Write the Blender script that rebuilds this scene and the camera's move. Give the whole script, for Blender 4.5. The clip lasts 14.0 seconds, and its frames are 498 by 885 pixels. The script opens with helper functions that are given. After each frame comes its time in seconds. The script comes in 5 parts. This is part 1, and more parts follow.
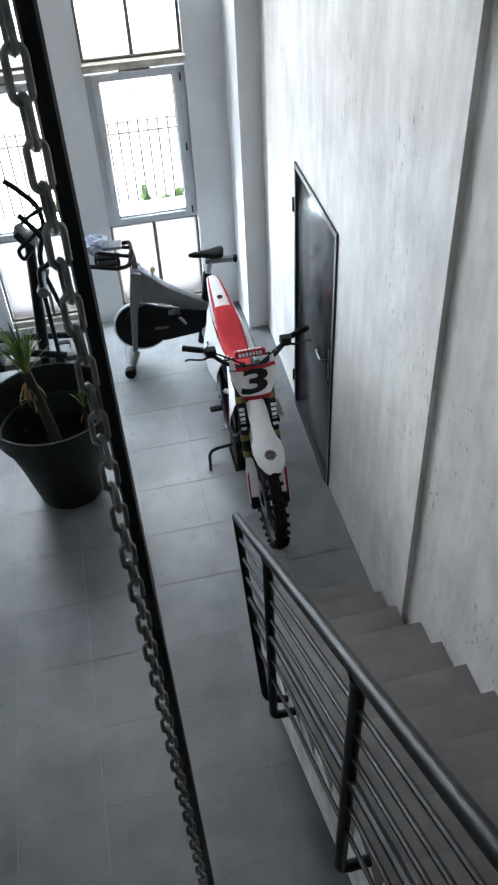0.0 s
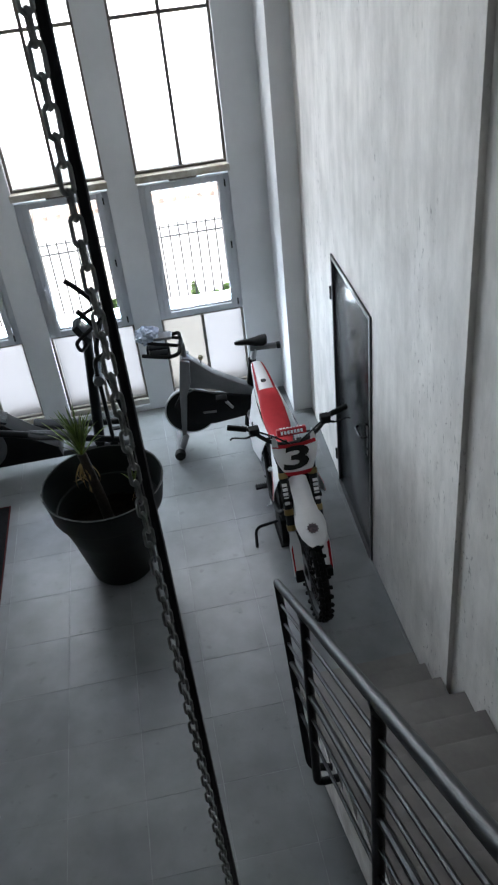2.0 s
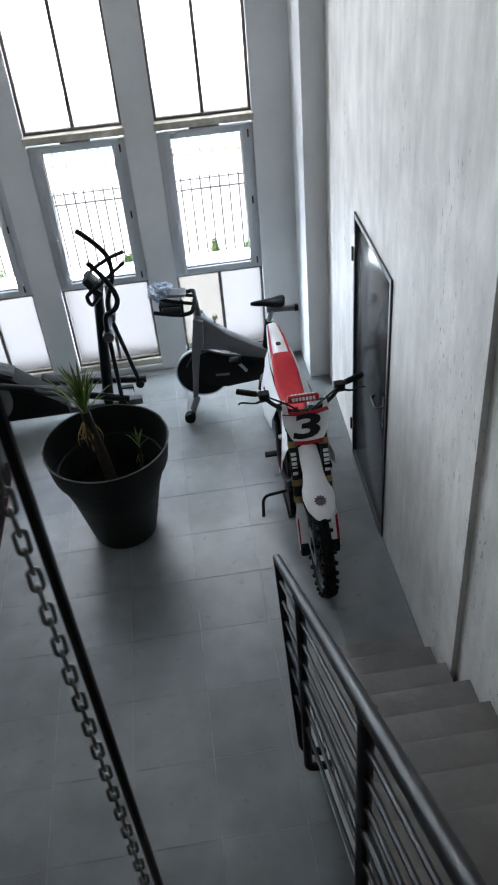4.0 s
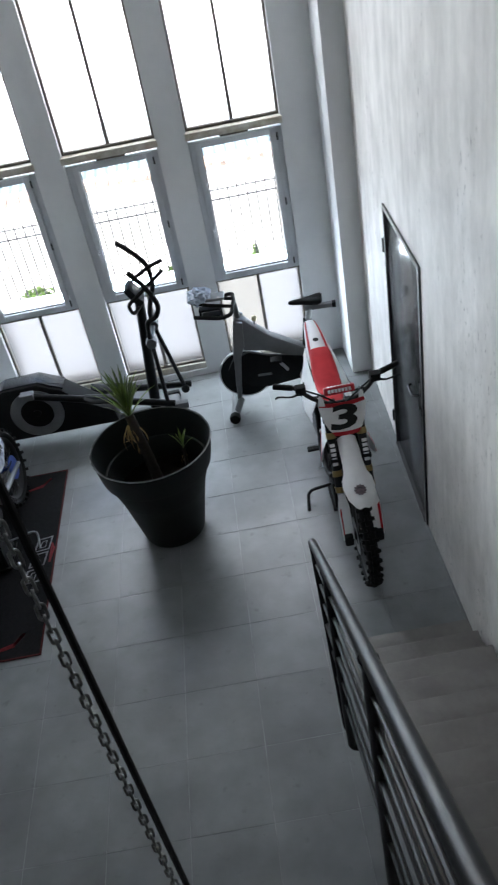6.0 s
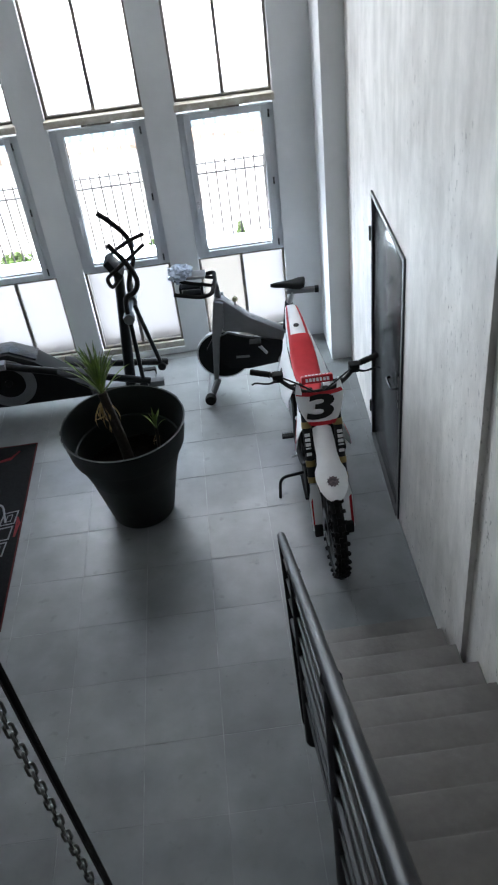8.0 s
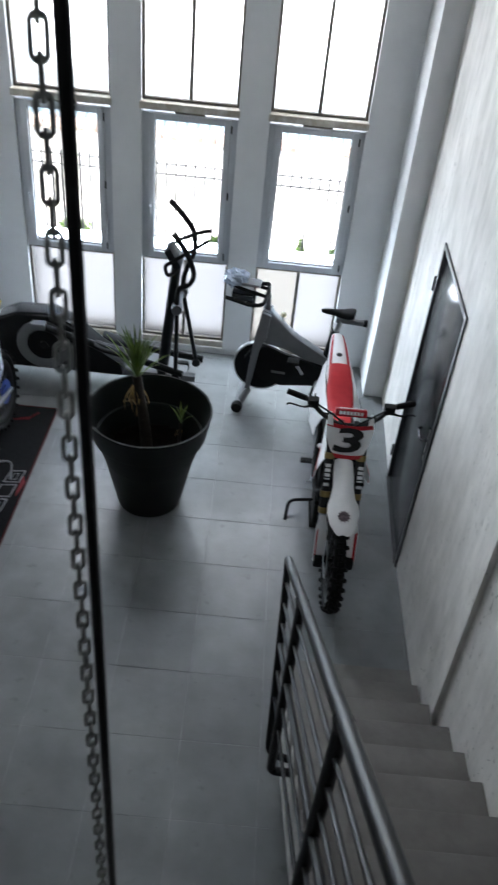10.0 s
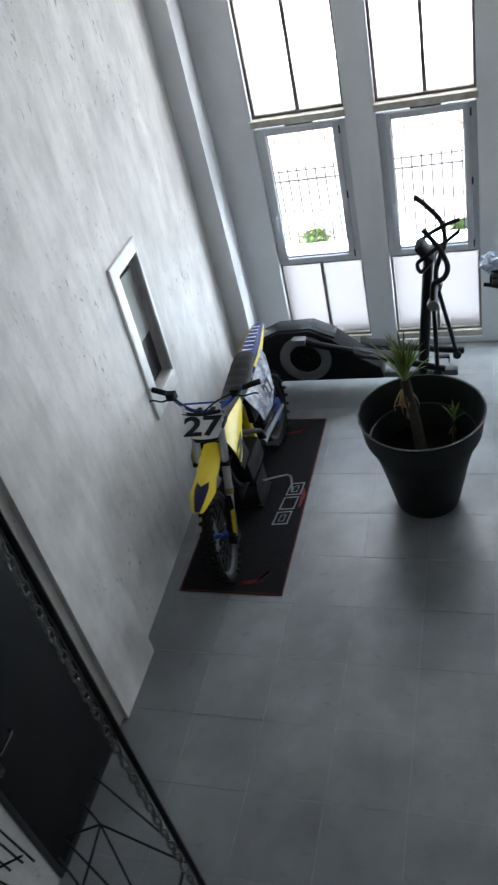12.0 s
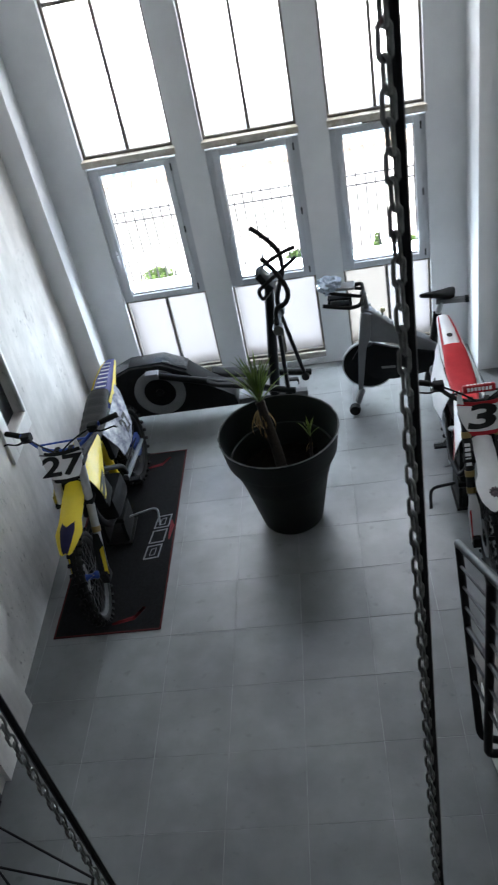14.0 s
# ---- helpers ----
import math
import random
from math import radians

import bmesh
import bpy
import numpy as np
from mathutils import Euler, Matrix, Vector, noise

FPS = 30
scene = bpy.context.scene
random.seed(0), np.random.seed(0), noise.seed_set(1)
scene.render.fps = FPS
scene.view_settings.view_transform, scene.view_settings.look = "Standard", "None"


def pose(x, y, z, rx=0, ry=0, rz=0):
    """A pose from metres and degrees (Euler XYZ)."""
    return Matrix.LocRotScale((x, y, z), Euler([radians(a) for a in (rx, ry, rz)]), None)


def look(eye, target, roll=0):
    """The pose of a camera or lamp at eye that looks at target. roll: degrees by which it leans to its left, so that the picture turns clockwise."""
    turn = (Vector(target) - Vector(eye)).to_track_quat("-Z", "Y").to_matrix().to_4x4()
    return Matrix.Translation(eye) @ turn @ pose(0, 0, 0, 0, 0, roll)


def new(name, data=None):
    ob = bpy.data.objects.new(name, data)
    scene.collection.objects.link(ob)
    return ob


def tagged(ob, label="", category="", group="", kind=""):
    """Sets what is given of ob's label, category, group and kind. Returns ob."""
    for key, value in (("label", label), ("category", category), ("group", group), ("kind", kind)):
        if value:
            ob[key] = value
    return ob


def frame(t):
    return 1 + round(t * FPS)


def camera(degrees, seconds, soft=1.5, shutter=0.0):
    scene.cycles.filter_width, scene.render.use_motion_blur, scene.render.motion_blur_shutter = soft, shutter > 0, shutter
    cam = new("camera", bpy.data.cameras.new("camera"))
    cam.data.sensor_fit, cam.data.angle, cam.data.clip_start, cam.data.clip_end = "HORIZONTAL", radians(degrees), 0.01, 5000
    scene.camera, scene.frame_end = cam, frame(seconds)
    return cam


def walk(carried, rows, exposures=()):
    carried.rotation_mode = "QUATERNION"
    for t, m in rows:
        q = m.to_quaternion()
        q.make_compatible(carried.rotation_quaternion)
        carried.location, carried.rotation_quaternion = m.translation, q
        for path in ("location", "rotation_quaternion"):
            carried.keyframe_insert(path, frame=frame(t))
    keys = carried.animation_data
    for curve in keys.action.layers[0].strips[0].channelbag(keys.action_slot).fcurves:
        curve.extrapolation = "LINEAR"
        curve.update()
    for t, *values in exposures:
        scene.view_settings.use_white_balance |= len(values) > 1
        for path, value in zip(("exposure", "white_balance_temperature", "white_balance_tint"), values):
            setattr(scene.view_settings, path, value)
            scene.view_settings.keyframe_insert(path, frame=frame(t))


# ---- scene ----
cam = camera(35.6, 14.0, soft=2.0, shutter=0.5)
PATH = [
    (0, (-1.279, -3.773, 4.065), (-1.005, -2.323, 2.714), -3.2),
    (0.5, (-1.285, -3.784, 4.084), (-1.037, -2.291, 2.777), -4.4),
    (1, (-1.282, -3.906, 4.085), (-1.096, -2.359, 2.832), -6.3),
    (1.5, (-1.252, -3.983, 4.104), (-1.051, -2.403, 2.893), -7.6),
    (2, (-1.256, -4.008, 4.124), (-1.075, -2.39, 2.963), -6.8),
    (2.2, (-1.279, -4.007, 4.119), (-1.11, -2.38, 2.969), -6.7),
    (4.3, (-1.123, -3.822, 3.952), (-1.033, -2.251, 2.718), -4.9),
    (4.5, (-1.098, -3.832, 3.931), (-1.047, -2.252, 2.706), -5.1),
    (5, (-1.07, -3.848, 3.958), (-1.124, -2.266, 2.735), -7.8),
    (5.5, (-1.055, -3.94, 3.953), (-1.144, -2.337, 2.761), -10.7),
    (6, (-1.039, -3.983, 3.955), (-1.077, -2.377, 2.764), -11.6),
    (6.5, (-1.008, -4.009, 3.957), (-0.959, -2.408, 2.76), -10.8),
    (7, (-1.002, -4.007, 3.96), (-0.909, -2.414, 2.755), -10.0),
    (7.5, (-1.012, -3.951, 3.947), (-0.973, -2.377, 2.714), -9.0),
    (7.7, (-1.012, -3.914, 3.957), (-0.988, -2.352, 2.708), -8.8),
    (9.8, (-1.169, -3.824, 3.95), (-1.117, -2.259, 2.706), 8.0),
    (10, (-1.173, -3.863, 3.976), (-1.154, -2.285, 2.748), 6.0),
    (10.5, (-1.227, -3.957, 3.896), (-1.355, -2.345, 2.719), 2.6),
    (11, (-1.335, -3.875, 3.93), (-1.653, -2.304, 2.733), 1.1),
    (11.5, (-1.335, -3.846, 4.058), (-1.745, -2.322, 2.829), -2.2),
    (12, (-1.333, -3.876, 4.099), (-1.941, -2.401, 2.893), -14.6),
    (12.5, (-1.38, -3.844, 4.078), (-2.023, -2.403, 2.849), -16.7),
    (13, (-1.375, -3.81, 4.047), (-1.869, -2.319, 2.808), -11.9),
    (13.5, (-1.353, -3.865, 4.039), (-1.696, -2.313, 2.826), -11.6),
    (14, (-1.355, -3.959, 4.028), (-1.604, -2.367, 2.842), -12.3),
]
walk(cam, [(t, look(eye, target, roll)) for t, eye, target, roll in PATH], exposures=[(0, 2.35), (0.8, 2.20), (2, 1.77), (4.5, 1.92), (6.5, 1.90), (7.5, 2.05), (10, 1.97), (11, 1.93), (12, 1.97), (12.5, 2.20), (13, 2.25), (14, 2.02)])

# ---- world and light ----
world = bpy.data.worlds.new("sky")
scene.world = world
world.use_nodes = True
wn, wl = world.node_tree.nodes, world.node_tree.links
sky = wn.new("ShaderNodeTexSky")
sky.sky_type, sky.sun_disc = "NISHITA", False
sky.sun_elevation, sky.sun_rotation = radians(58), radians(228)
wl.new(sky.outputs[0], wn["Background"].inputs[0])
wn["Background"].inputs[1].default_value = 0.15
sun = new("sun", bpy.data.lights.new("sun", "SUN"))
sun.data.energy, sun.data.angle, sun.data.color = 5.0, radians(0.6), (1.0, 0.96, 0.9)
sun.matrix_world = look((-10, -9, 21.6), (0, 0, 0))


def window_light(x, y, z, w, h, watts, tone, fall):
    """Skylight entering through one opening, falling towards the floor."""
    ob = new("window_daylight", bpy.data.lights.new("window_daylight", "AREA"))
    ob.data.shape, ob.data.size, ob.data.size_y = "RECTANGLE", w, h
    ob.data.energy, ob.data.color = watts, tone
    ob.matrix_world = look((x, y, z), (x, y - 1, z - fall))
    return ob


# ---- plan ----
WX = [(-3.16, -2.59), (-2.12, -1.553), (-1.093, -0.516)]   # clear panes
WZ0, WZ1 = 0.99, 2.12
OP = [(-3.256, -2.476), (-2.228, -1.45), (-1.196, -0.418)]  # wall openings
WALL_Y, GLASS_Y, OUT_Y = 2.60, 2.68, 2.86
XL = -3.62
CEIL = 4.8
BACK = -6.2
LAND_Y, LAND_Z = -3.56, 2.64
for a, b in OP:
    window_light((a + b) / 2, OUT_Y + 0.31, 4.05, b - a, 1.15, 1.8, (0.93, 0.945, 0.97), 0.28)
    window_light((a + b) / 2, OUT_Y + 0.31, 2.9, b - a, 1.15, 7.6, (0.90, 0.935, 0.99), 0.28)
    window_light((a + b) / 2, OUT_Y + 0.03, 0.5, b - a, 1.0, 25, (0.74, 0.87, 1.0), 0.0)


# ---- materials ----
def mat(name, color, rough=0.5, metal=0.0, spots=None, scale=6.0, bump=0.0, bump_scale=60.0, jitter=0.0, coat=0.0, stretch=None, fine=0.0, spec=0.5, world=False):
    """Principled surface with two scales of variation and a fine relief."""
    m = bpy.data.materials.new(name)
    m.use_nodes = True
    n, l = m.node_tree.nodes, m.node_tree.links
    p = n["Principled BSDF"]
    p.inputs["Roughness"].default_value, p.inputs["Metallic"].default_value = rough, metal
    p.inputs["Coat Weight"].default_value = coat
    p.inputs["Specular IOR Level"].default_value = spec
    p.inputs["Base Color"].default_value = (*color, 1)
    tc = n.new("ShaderNodeTexCoord")
    mp = n.new("ShaderNodeMapping")
    l.new(n.new("ShaderNodeNewGeometry").outputs["Position"] if world else tc.outputs["Object"], mp.inputs[0])
    if stretch:
        mp.inputs["Scale"].default_value = stretch
    out = None
    if spots:
        a = n.new("ShaderNodeTexNoise")
        a.inputs["Scale"].default_value, a.inputs["Detail"].default_value, a.inputs["Roughness"].default_value = scale, 8, 0.62
        l.new(mp.outputs[0], a.inputs["Vector"])
        r = n.new("ShaderNodeValToRGB")
        r.color_ramp.elements[0].position, r.color_ramp.elements[1].position = 0.35, 0.65
        r.color_ramp.elements[0].color, r.color_ramp.elements[1].color = (*spots, 1), (*color, 1)
        l.new(a.outputs["Fac"], r.inputs[0])
        out = r.outputs[0]
        rr = n.new("ShaderNodeMapRange")
        rr.inputs[3].default_value, rr.inputs[4].default_value = min(1, rough + 0.1), max(0.02, rough - 0.06)
        l.new(a.outputs["Fac"], rr.inputs[0])
        l.new(rr.outputs[0], p.inputs["Roughness"])
    if fine and out:
        f = n.new("ShaderNodeTexNoise")
        f.inputs["Scale"].default_value, f.inputs["Detail"].default_value = scale * 9, 6
        l.new(mp.outputs[0], f.inputs["Vector"])
        mr = n.new("ShaderNodeMapRange")
        mr.inputs[3].default_value, mr.inputs[4].default_value = 1 - fine, 1 + fine
        l.new(f.outputs["Fac"], mr.inputs[0])
        h = n.new("ShaderNodeHueSaturation")
        l.new(mr.outputs[0], h.inputs["Value"])
        l.new(out, h.inputs["Color"])
        out = h.outputs[0]
    if jitter:
        oi = n.new("ShaderNodeObjectInfo")
        mr = n.new("ShaderNodeMapRange")
        mr.inputs[3].default_value, mr.inputs[4].default_value = 1 - jitter, 1 + jitter
        l.new(oi.outputs["Random"], mr.inputs[0])
        h = n.new("ShaderNodeHueSaturation")
        l.new(mr.outputs[0], h.inputs["Value"])
        if out:
            l.new(out, h.inputs["Color"])
        else:
            h.inputs["Color"].default_value = (*color, 1)
        out = h.outputs[0]
    if out:
        l.new(out, p.inputs["Base Color"])
    if bump:
        b = n.new("ShaderNodeTexNoise")
        b.inputs["Scale"].default_value, b.inputs["Detail"].default_value = bump_scale, 6
        l.new(mp.outputs[0], b.inputs["Vector"])
        bp = n.new("ShaderNodeBump")
        bp.inputs["Strength"].default_value, bp.inputs["Distance"].default_value = bump, 0.01
        l.new(b.outputs["Fac"], bp.inputs["Height"])
        l.new(bp.outputs[0], p.inputs["Normal"])
    return m


def glass(name, rough, tint=(1, 1, 1)):
    m = bpy.data.materials.new(name)
    m.use_nodes = True
    p = m.node_tree.nodes["Principled BSDF"]
    p.inputs["Base Color"].default_value = (*tint, 1)
    p.inputs["Roughness"].default_value, p.inputs["Transmission Weight"].default_value, p.inputs["IOR"].default_value = rough, 1.0, 1.05 if rough < 0.1 else 1.45
    return m


def plaster(name):
    """Old white wall paint: soft clouds, vertical run marks, trowel relief and dark pits."""
    m = bpy.data.materials.new(name)
    m.use_nodes = True
    n, l = m.node_tree.nodes, m.node_tree.links
    p = n["Principled BSDF"]
    p.inputs["Roughness"].default_value, p.inputs["Specular IOR Level"].default_value = 0.7, 0.3
    tc = n.new("ShaderNodeTexCoord")

    def field(scale, stretch, detail, lo, hi, a, b, rough=0.6):
        mp = n.new("ShaderNodeMapping")
        mp.inputs["Scale"].default_value = stretch
        l.new(tc.outputs["Object"], mp.inputs[0])
        t = n.new("ShaderNodeTexNoise")
        t.inputs["Scale"].default_value, t.inputs["Detail"].default_value, t.inputs["Roughness"].default_value = scale, detail, rough
        l.new(mp.outputs[0], t.inputs["Vector"])
        r = n.new("ShaderNodeMapRange")
        r.inputs[1].default_value, r.inputs[2].default_value, r.inputs[3].default_value, r.inputs[4].default_value = lo, hi, a, b
        l.new(t.outputs["Fac"], r.inputs[0])
        return t.outputs["Fac"], r.outputs[0]

    _, cloud = field(1.5, (1, 1, 0.7), 7, 0.32, 0.68, 0.80, 1.05)
    _, streak = field(11, (1, 1, 0.12), 6, 0.34, 0.6, 0.88, 1.0, 0.65)
    _, blotch = field(4.5, (1, 1, 0.55), 9, 0.36, 0.62, 0.83, 1.03, 0.68)
    _, pit = field(36, (1, 1, 0.45), 5, 0.61, 0.67, 1.0, 0.42, 0.62)
    _, patch = field(1.6, (1, 1, 0.5), 5, 0.46, 0.60, 0.06, 1.0)
    trowel, _ = field(8, (1, 1, 0.5), 8, 0, 1, 0, 1, 0.66)

    def math_node(op, a, b):
        k = n.new("ShaderNodeMath")
        k.operation = op
        for i, v in enumerate((a, b)):
            if isinstance(v, (int, float)):
                k.inputs[i].default_value = v
            else:
                l.new(v, k.inputs[i])
        return k.outputs[0]

    inv = math_node("SUBTRACT", 1.0, pit)
    masked = math_node("SUBTRACT", 1.0, math_node("MULTIPLY", inv, patch))
    val = math_node("MULTIPLY", math_node("MULTIPLY", math_node("MULTIPLY", cloud, streak), blotch), masked)
    h = n.new("ShaderNodeHueSaturation")
    h.inputs["Color"].default_value = (0.715, 0.69, 0.66, 1)
    l.new(val, h.inputs["Value"])
    l.new(h.outputs[0], p.inputs["Base Color"])
    bp = n.new("ShaderNodeBump")
    bp.inputs["Strength"].default_value, bp.inputs["Distance"].default_value = 0.24, 0.018
    l.new(math_node("ADD", trowel, math_node("MULTIPLY", masked, 0.25)), bp.inputs["Height"])
    l.new(bp.outputs[0], p.inputs["Normal"])
    return m


M_TILE = mat("floor_tile", (0.172, 0.180, 0.184), 0.3, bump=0.05, bump_scale=35, jitter=0.06, world=True)


def cloudy(m, layers):
    """Adds clouds and stains of tone, given as (scale, value at p, value at q, p, q), to a jittered surface."""
    n, l = m.node_tree.nodes, m.node_tree.links
    hue = n["Hue/Saturation/Value"]
    value = hue.inputs["Value"].links[0].from_socket
    place = n.new("ShaderNodeNewGeometry").outputs["Position"]
    for scale, lo, hi, p, q in layers:
        t, r, k = n.new("ShaderNodeTexNoise"), n.new("ShaderNodeMapRange"), n.new("ShaderNodeMath")
        t.inputs["Scale"].default_value, t.inputs["Detail"].default_value = scale, 5
        r.inputs[1].default_value, r.inputs[2].default_value, r.inputs[3].default_value, r.inputs[4].default_value = p, q, lo, hi
        k.operation = "MULTIPLY"
        l.new(place, t.inputs["Vector"])
        l.new(t.outputs["Fac"], r.inputs[0])
        l.new(r.outputs[0], k.inputs[0])
        l.new(value, k.inputs[1])
        value = k.outputs[0]
    l.new(value, hue.inputs["Value"])


cloudy(M_TILE, [(1.7, 0.74, 1.2, 0.28, 0.72), (5.0, 0.86, 1.1, 0.3, 0.7), (11.0, 1.0, 0.76, 0.64, 0.74), (38.0, 1.0, 0.55, 0.715, 0.76)])
M_GROUT = mat("grout", (0.29, 0.295, 0.30), 0.8, spots=(0.13, 0.132, 0.135), scale=4.5)
M_PLASTER = plaster("white_plaster")
M_SMOOTH = mat("grey_painted_wall", (0.70, 0.71, 0.72), 0.6, spots=(0.63, 0.64, 0.65), scale=1.5, bump=0.08, bump_scale=25, fine=0.03)
M_CEIL = mat("ceiling_concrete", (0.5, 0.5, 0.495), 0.85, spots=(0.42, 0.42, 0.415), scale=1.5)
M_STEP = mat("stair_screed", (0.165, 0.152, 0.142), 0.7, spots=(0.125, 0.115, 0.107), scale=3.5, bump=0.12, bump_scale=30, fine=0.1)
M_PVC = mat("grey_window_frame", (0.52, 0.54, 0.57), 0.4, spots=(0.47, 0.49, 0.52), scale=4)
M_STEELBAR = mat("dark_window_bar", (0.075, 0.072, 0.07), 0.6, spots=(0.16, 0.13, 0.10), scale=14)
M_SILL = mat("worn_sill", (0.55, 0.53, 0.48), 0.7, spots=(0.36, 0.31, 0.24), scale=9, fine=0.15)
M_DOOR = mat("black_metal_door", (0.006, 0.0065, 0.0075), 0.16, spots=(0.008, 0.0085, 0.0095), scale=3, bump=0.012, bump_scale=8, spec=0.11)
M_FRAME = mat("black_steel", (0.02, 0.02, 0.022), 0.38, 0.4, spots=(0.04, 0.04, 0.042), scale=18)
M_RAIL = mat("black_painted_rail", (0.006, 0.0065, 0.0075), 0.34, 0.0, spots=(0.012, 0.012, 0.013), scale=12, fine=0.1, spec=0.11)
M_CHAIN = mat("zinc_chain", (0.24, 0.25, 0.245), 0.38, 0.9, spots=(0.12, 0.125, 0.12), scale=40)
M_CHROME = mat("brushed_metal", (0.16, 0.163, 0.17), 0.22, 1.0, spots=(0.10, 0.10, 0.105), scale=20)
G_CLEAR = glass("clear_glass", 0.0)
G_FROST = glass("frosted_glass", 0.45, (0.96, 0.97, 0.96))
# Near-black tints dim the view of the lamp behind; the second adds cream
G_DIMMED = glass("dimmed_frosted_glass", 0.5, (0.028, 0.0252, 0.0245))
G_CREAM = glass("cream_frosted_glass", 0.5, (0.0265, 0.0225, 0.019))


# ---- mesh helpers ----
def mesh_of(bm, name):
    me = bpy.data.meshes.new(name)
    bm.normal_update()
    bm.to_mesh(me)
    bm.free()
    return me


def smooth(me, angle=40):
    for p in me.polygons:
        p.use_smooth = True
    me.set_sharp_from_angle(angle=radians(angle))
    return me


def thing(name, label, category, group="", at=None):
    """An Empty at a thing's base that parents its parts."""
    ob = tagged(new(name), label, category, group)
    if at is not None:
        ob.matrix_world = at
    return ob


def part(name, bm, material, parent=None, label="", flat=False):
    me = mesh_of(bm, name)
    if not flat:
        smooth(me)
    for m in material if isinstance(material, (list, tuple)) else [material]:
        me.materials.append(m)
    ob = new(name, me)
    if parent is not None:
        ob.parent = parent
    if label:
        ob["label"] = label
    return ob


def box(bm, x0, x1, y0, y1, z0, z1, bevel=0.0, m=None):
    r = bmesh.ops.create_cube(bm, size=1, matrix=Matrix.Translation(((x0 + x1) / 2, (y0 + y1) / 2, (z0 + z1) / 2)) @ Matrix.Diagonal((abs(x1 - x0), abs(y1 - y0), abs(z1 - z0), 1)))
    if m is not None:
        bmesh.ops.transform(bm, matrix=m, verts=r["verts"])
    if bevel:
        es = list({e for v in r["verts"] for e in v.link_edges})
        bmesh.ops.bevel(bm, geom=es, offset=bevel, segments=2, affect="EDGES", profile=0.6)
    return bm


def B(x0, x1, y0, y1, z0, z1, bevel=0.0):
    return box(bmesh.new(), x0, x1, y0, y1, z0, z1, bevel)


def tube(bm, pts, r, n=8, closed=False, caps=True):
    """A round bar swept along points; r may be one radius or one per point."""
    pts = [Vector(p) for p in pts]
    k = len(pts)
    rs = r if isinstance(r, (list, tuple)) else [r] * k
    rings, up = [], None
    for i, p in enumerate(pts):
        if closed:
            d = pts[(i + 1) % k] - pts[i - 1]
        else:
            d = pts[min(i + 1, k - 1)] - pts[max(i - 1, 0)]
        d.normalize()
        if up is None:
            up = d.orthogonal().normalized()
        up = (up - d * up.dot(d))
        up = up.normalized() if up.length > 1e-6 else d.orthogonal().normalized()
        side = d.cross(up)
        rings.append([bm.verts.new(p + rs[i] * (math.cos(a) * up + math.sin(a) * side)) for a in [2 * math.pi * j / n for j in range(n)]])
    for i in range(k if closed else k - 1):
        a, b = rings[i], rings[(i + 1) % k]
        for j in range(n):
            bm.faces.new((a[j], a[(j + 1) % n], b[(j + 1) % n], b[j]))
    if caps and not closed:
        bm.faces.new(rings[0][::-1])
        bm.faces.new(rings[-1])
    return bm


def bend(pts, r=0.05, n=5):
    """Rounds the inner corners of a polyline."""
    pts = [Vector(p) for p in pts]
    out = [pts[0]]
    for a, b, c in zip(pts, pts[1:], pts[2:]):
        u, v = (a - b), (c - b)
        d = min(r, u.length * 0.45, v.length * 0.45)
        p, q = b + u.normalized() * d, b + v.normalized() * d
        for i in range(n + 1):
            s = i / n
            out.append(p * (1 - s) ** 2 + b * 2 * s * (1 - s) + q * s * s)
    out.append(pts[-1])
    return out


def spline(pts, n=6):
    """A smooth curve through points."""
    pts = [Vector(p) for p in pts]
    ext = [2 * pts[0] - pts[1], *pts, 2 * pts[-1] - pts[-2]]
    out = []
    for i in range(1, len(ext) - 2):
        a, b, c, d = ext[i - 1:i + 3]
        for j in range(n):
            s = j / n
            out.append(0.5 * (2 * b + (c - a) * s + (2 * a - 5 * b + 4 * c - d) * s * s + (3 * b - a - 3 * c + d) * s ** 3))
    return out + [pts[-1]]


def lathe(bm, prof, n=32, m=None):
    """Turns (radius, height) pairs round z."""
    rings = []
    for r, z in prof:
        rings.append([bm.verts.new((r * math.cos(2 * math.pi * j / n), r * math.sin(2 * math.pi * j / n), z)) for j in range(n)])
    for a, b in zip(rings, rings[1:]):
        for j in range(n):
            bm.faces.new((a[j], a[(j + 1) % n], b[(j + 1) % n], b[j]))
    if prof[0][0] > 1e-4 and prof[0] != prof[-1]:
        bm.faces.new(rings[0][::-1])
    if prof[-1][0] > 1e-4 and prof[0] != prof[-1]:
        bm.faces.new(rings[-1])
    bmesh.ops.remove_doubles(bm, verts=[v for r in rings for v in r], dist=1e-5)
    if m is not None:
        bmesh.ops.transform(bm, matrix=m, verts=[v for r in rings for v in r if v.is_valid])
    return bm


def loft(bm, sections, closed=False, caps=True):
    """Skin over equal-length rings of points."""
    rings = [[bm.verts.new(p) for p in s] for s in sections]
    for a, b in zip(rings, rings[1:]):
        k = len(a)
        for j in range(k):
            bm.faces.new((a[j], a[(j + 1) % k], b[(j + 1) % k], b[j]))
    if caps:
        bm.faces.new(rings[0][::-1])
        bm.faces.new(rings[-1])
    bmesh.ops.recalc_face_normals(bm, faces=bm.faces[:])
    return bm


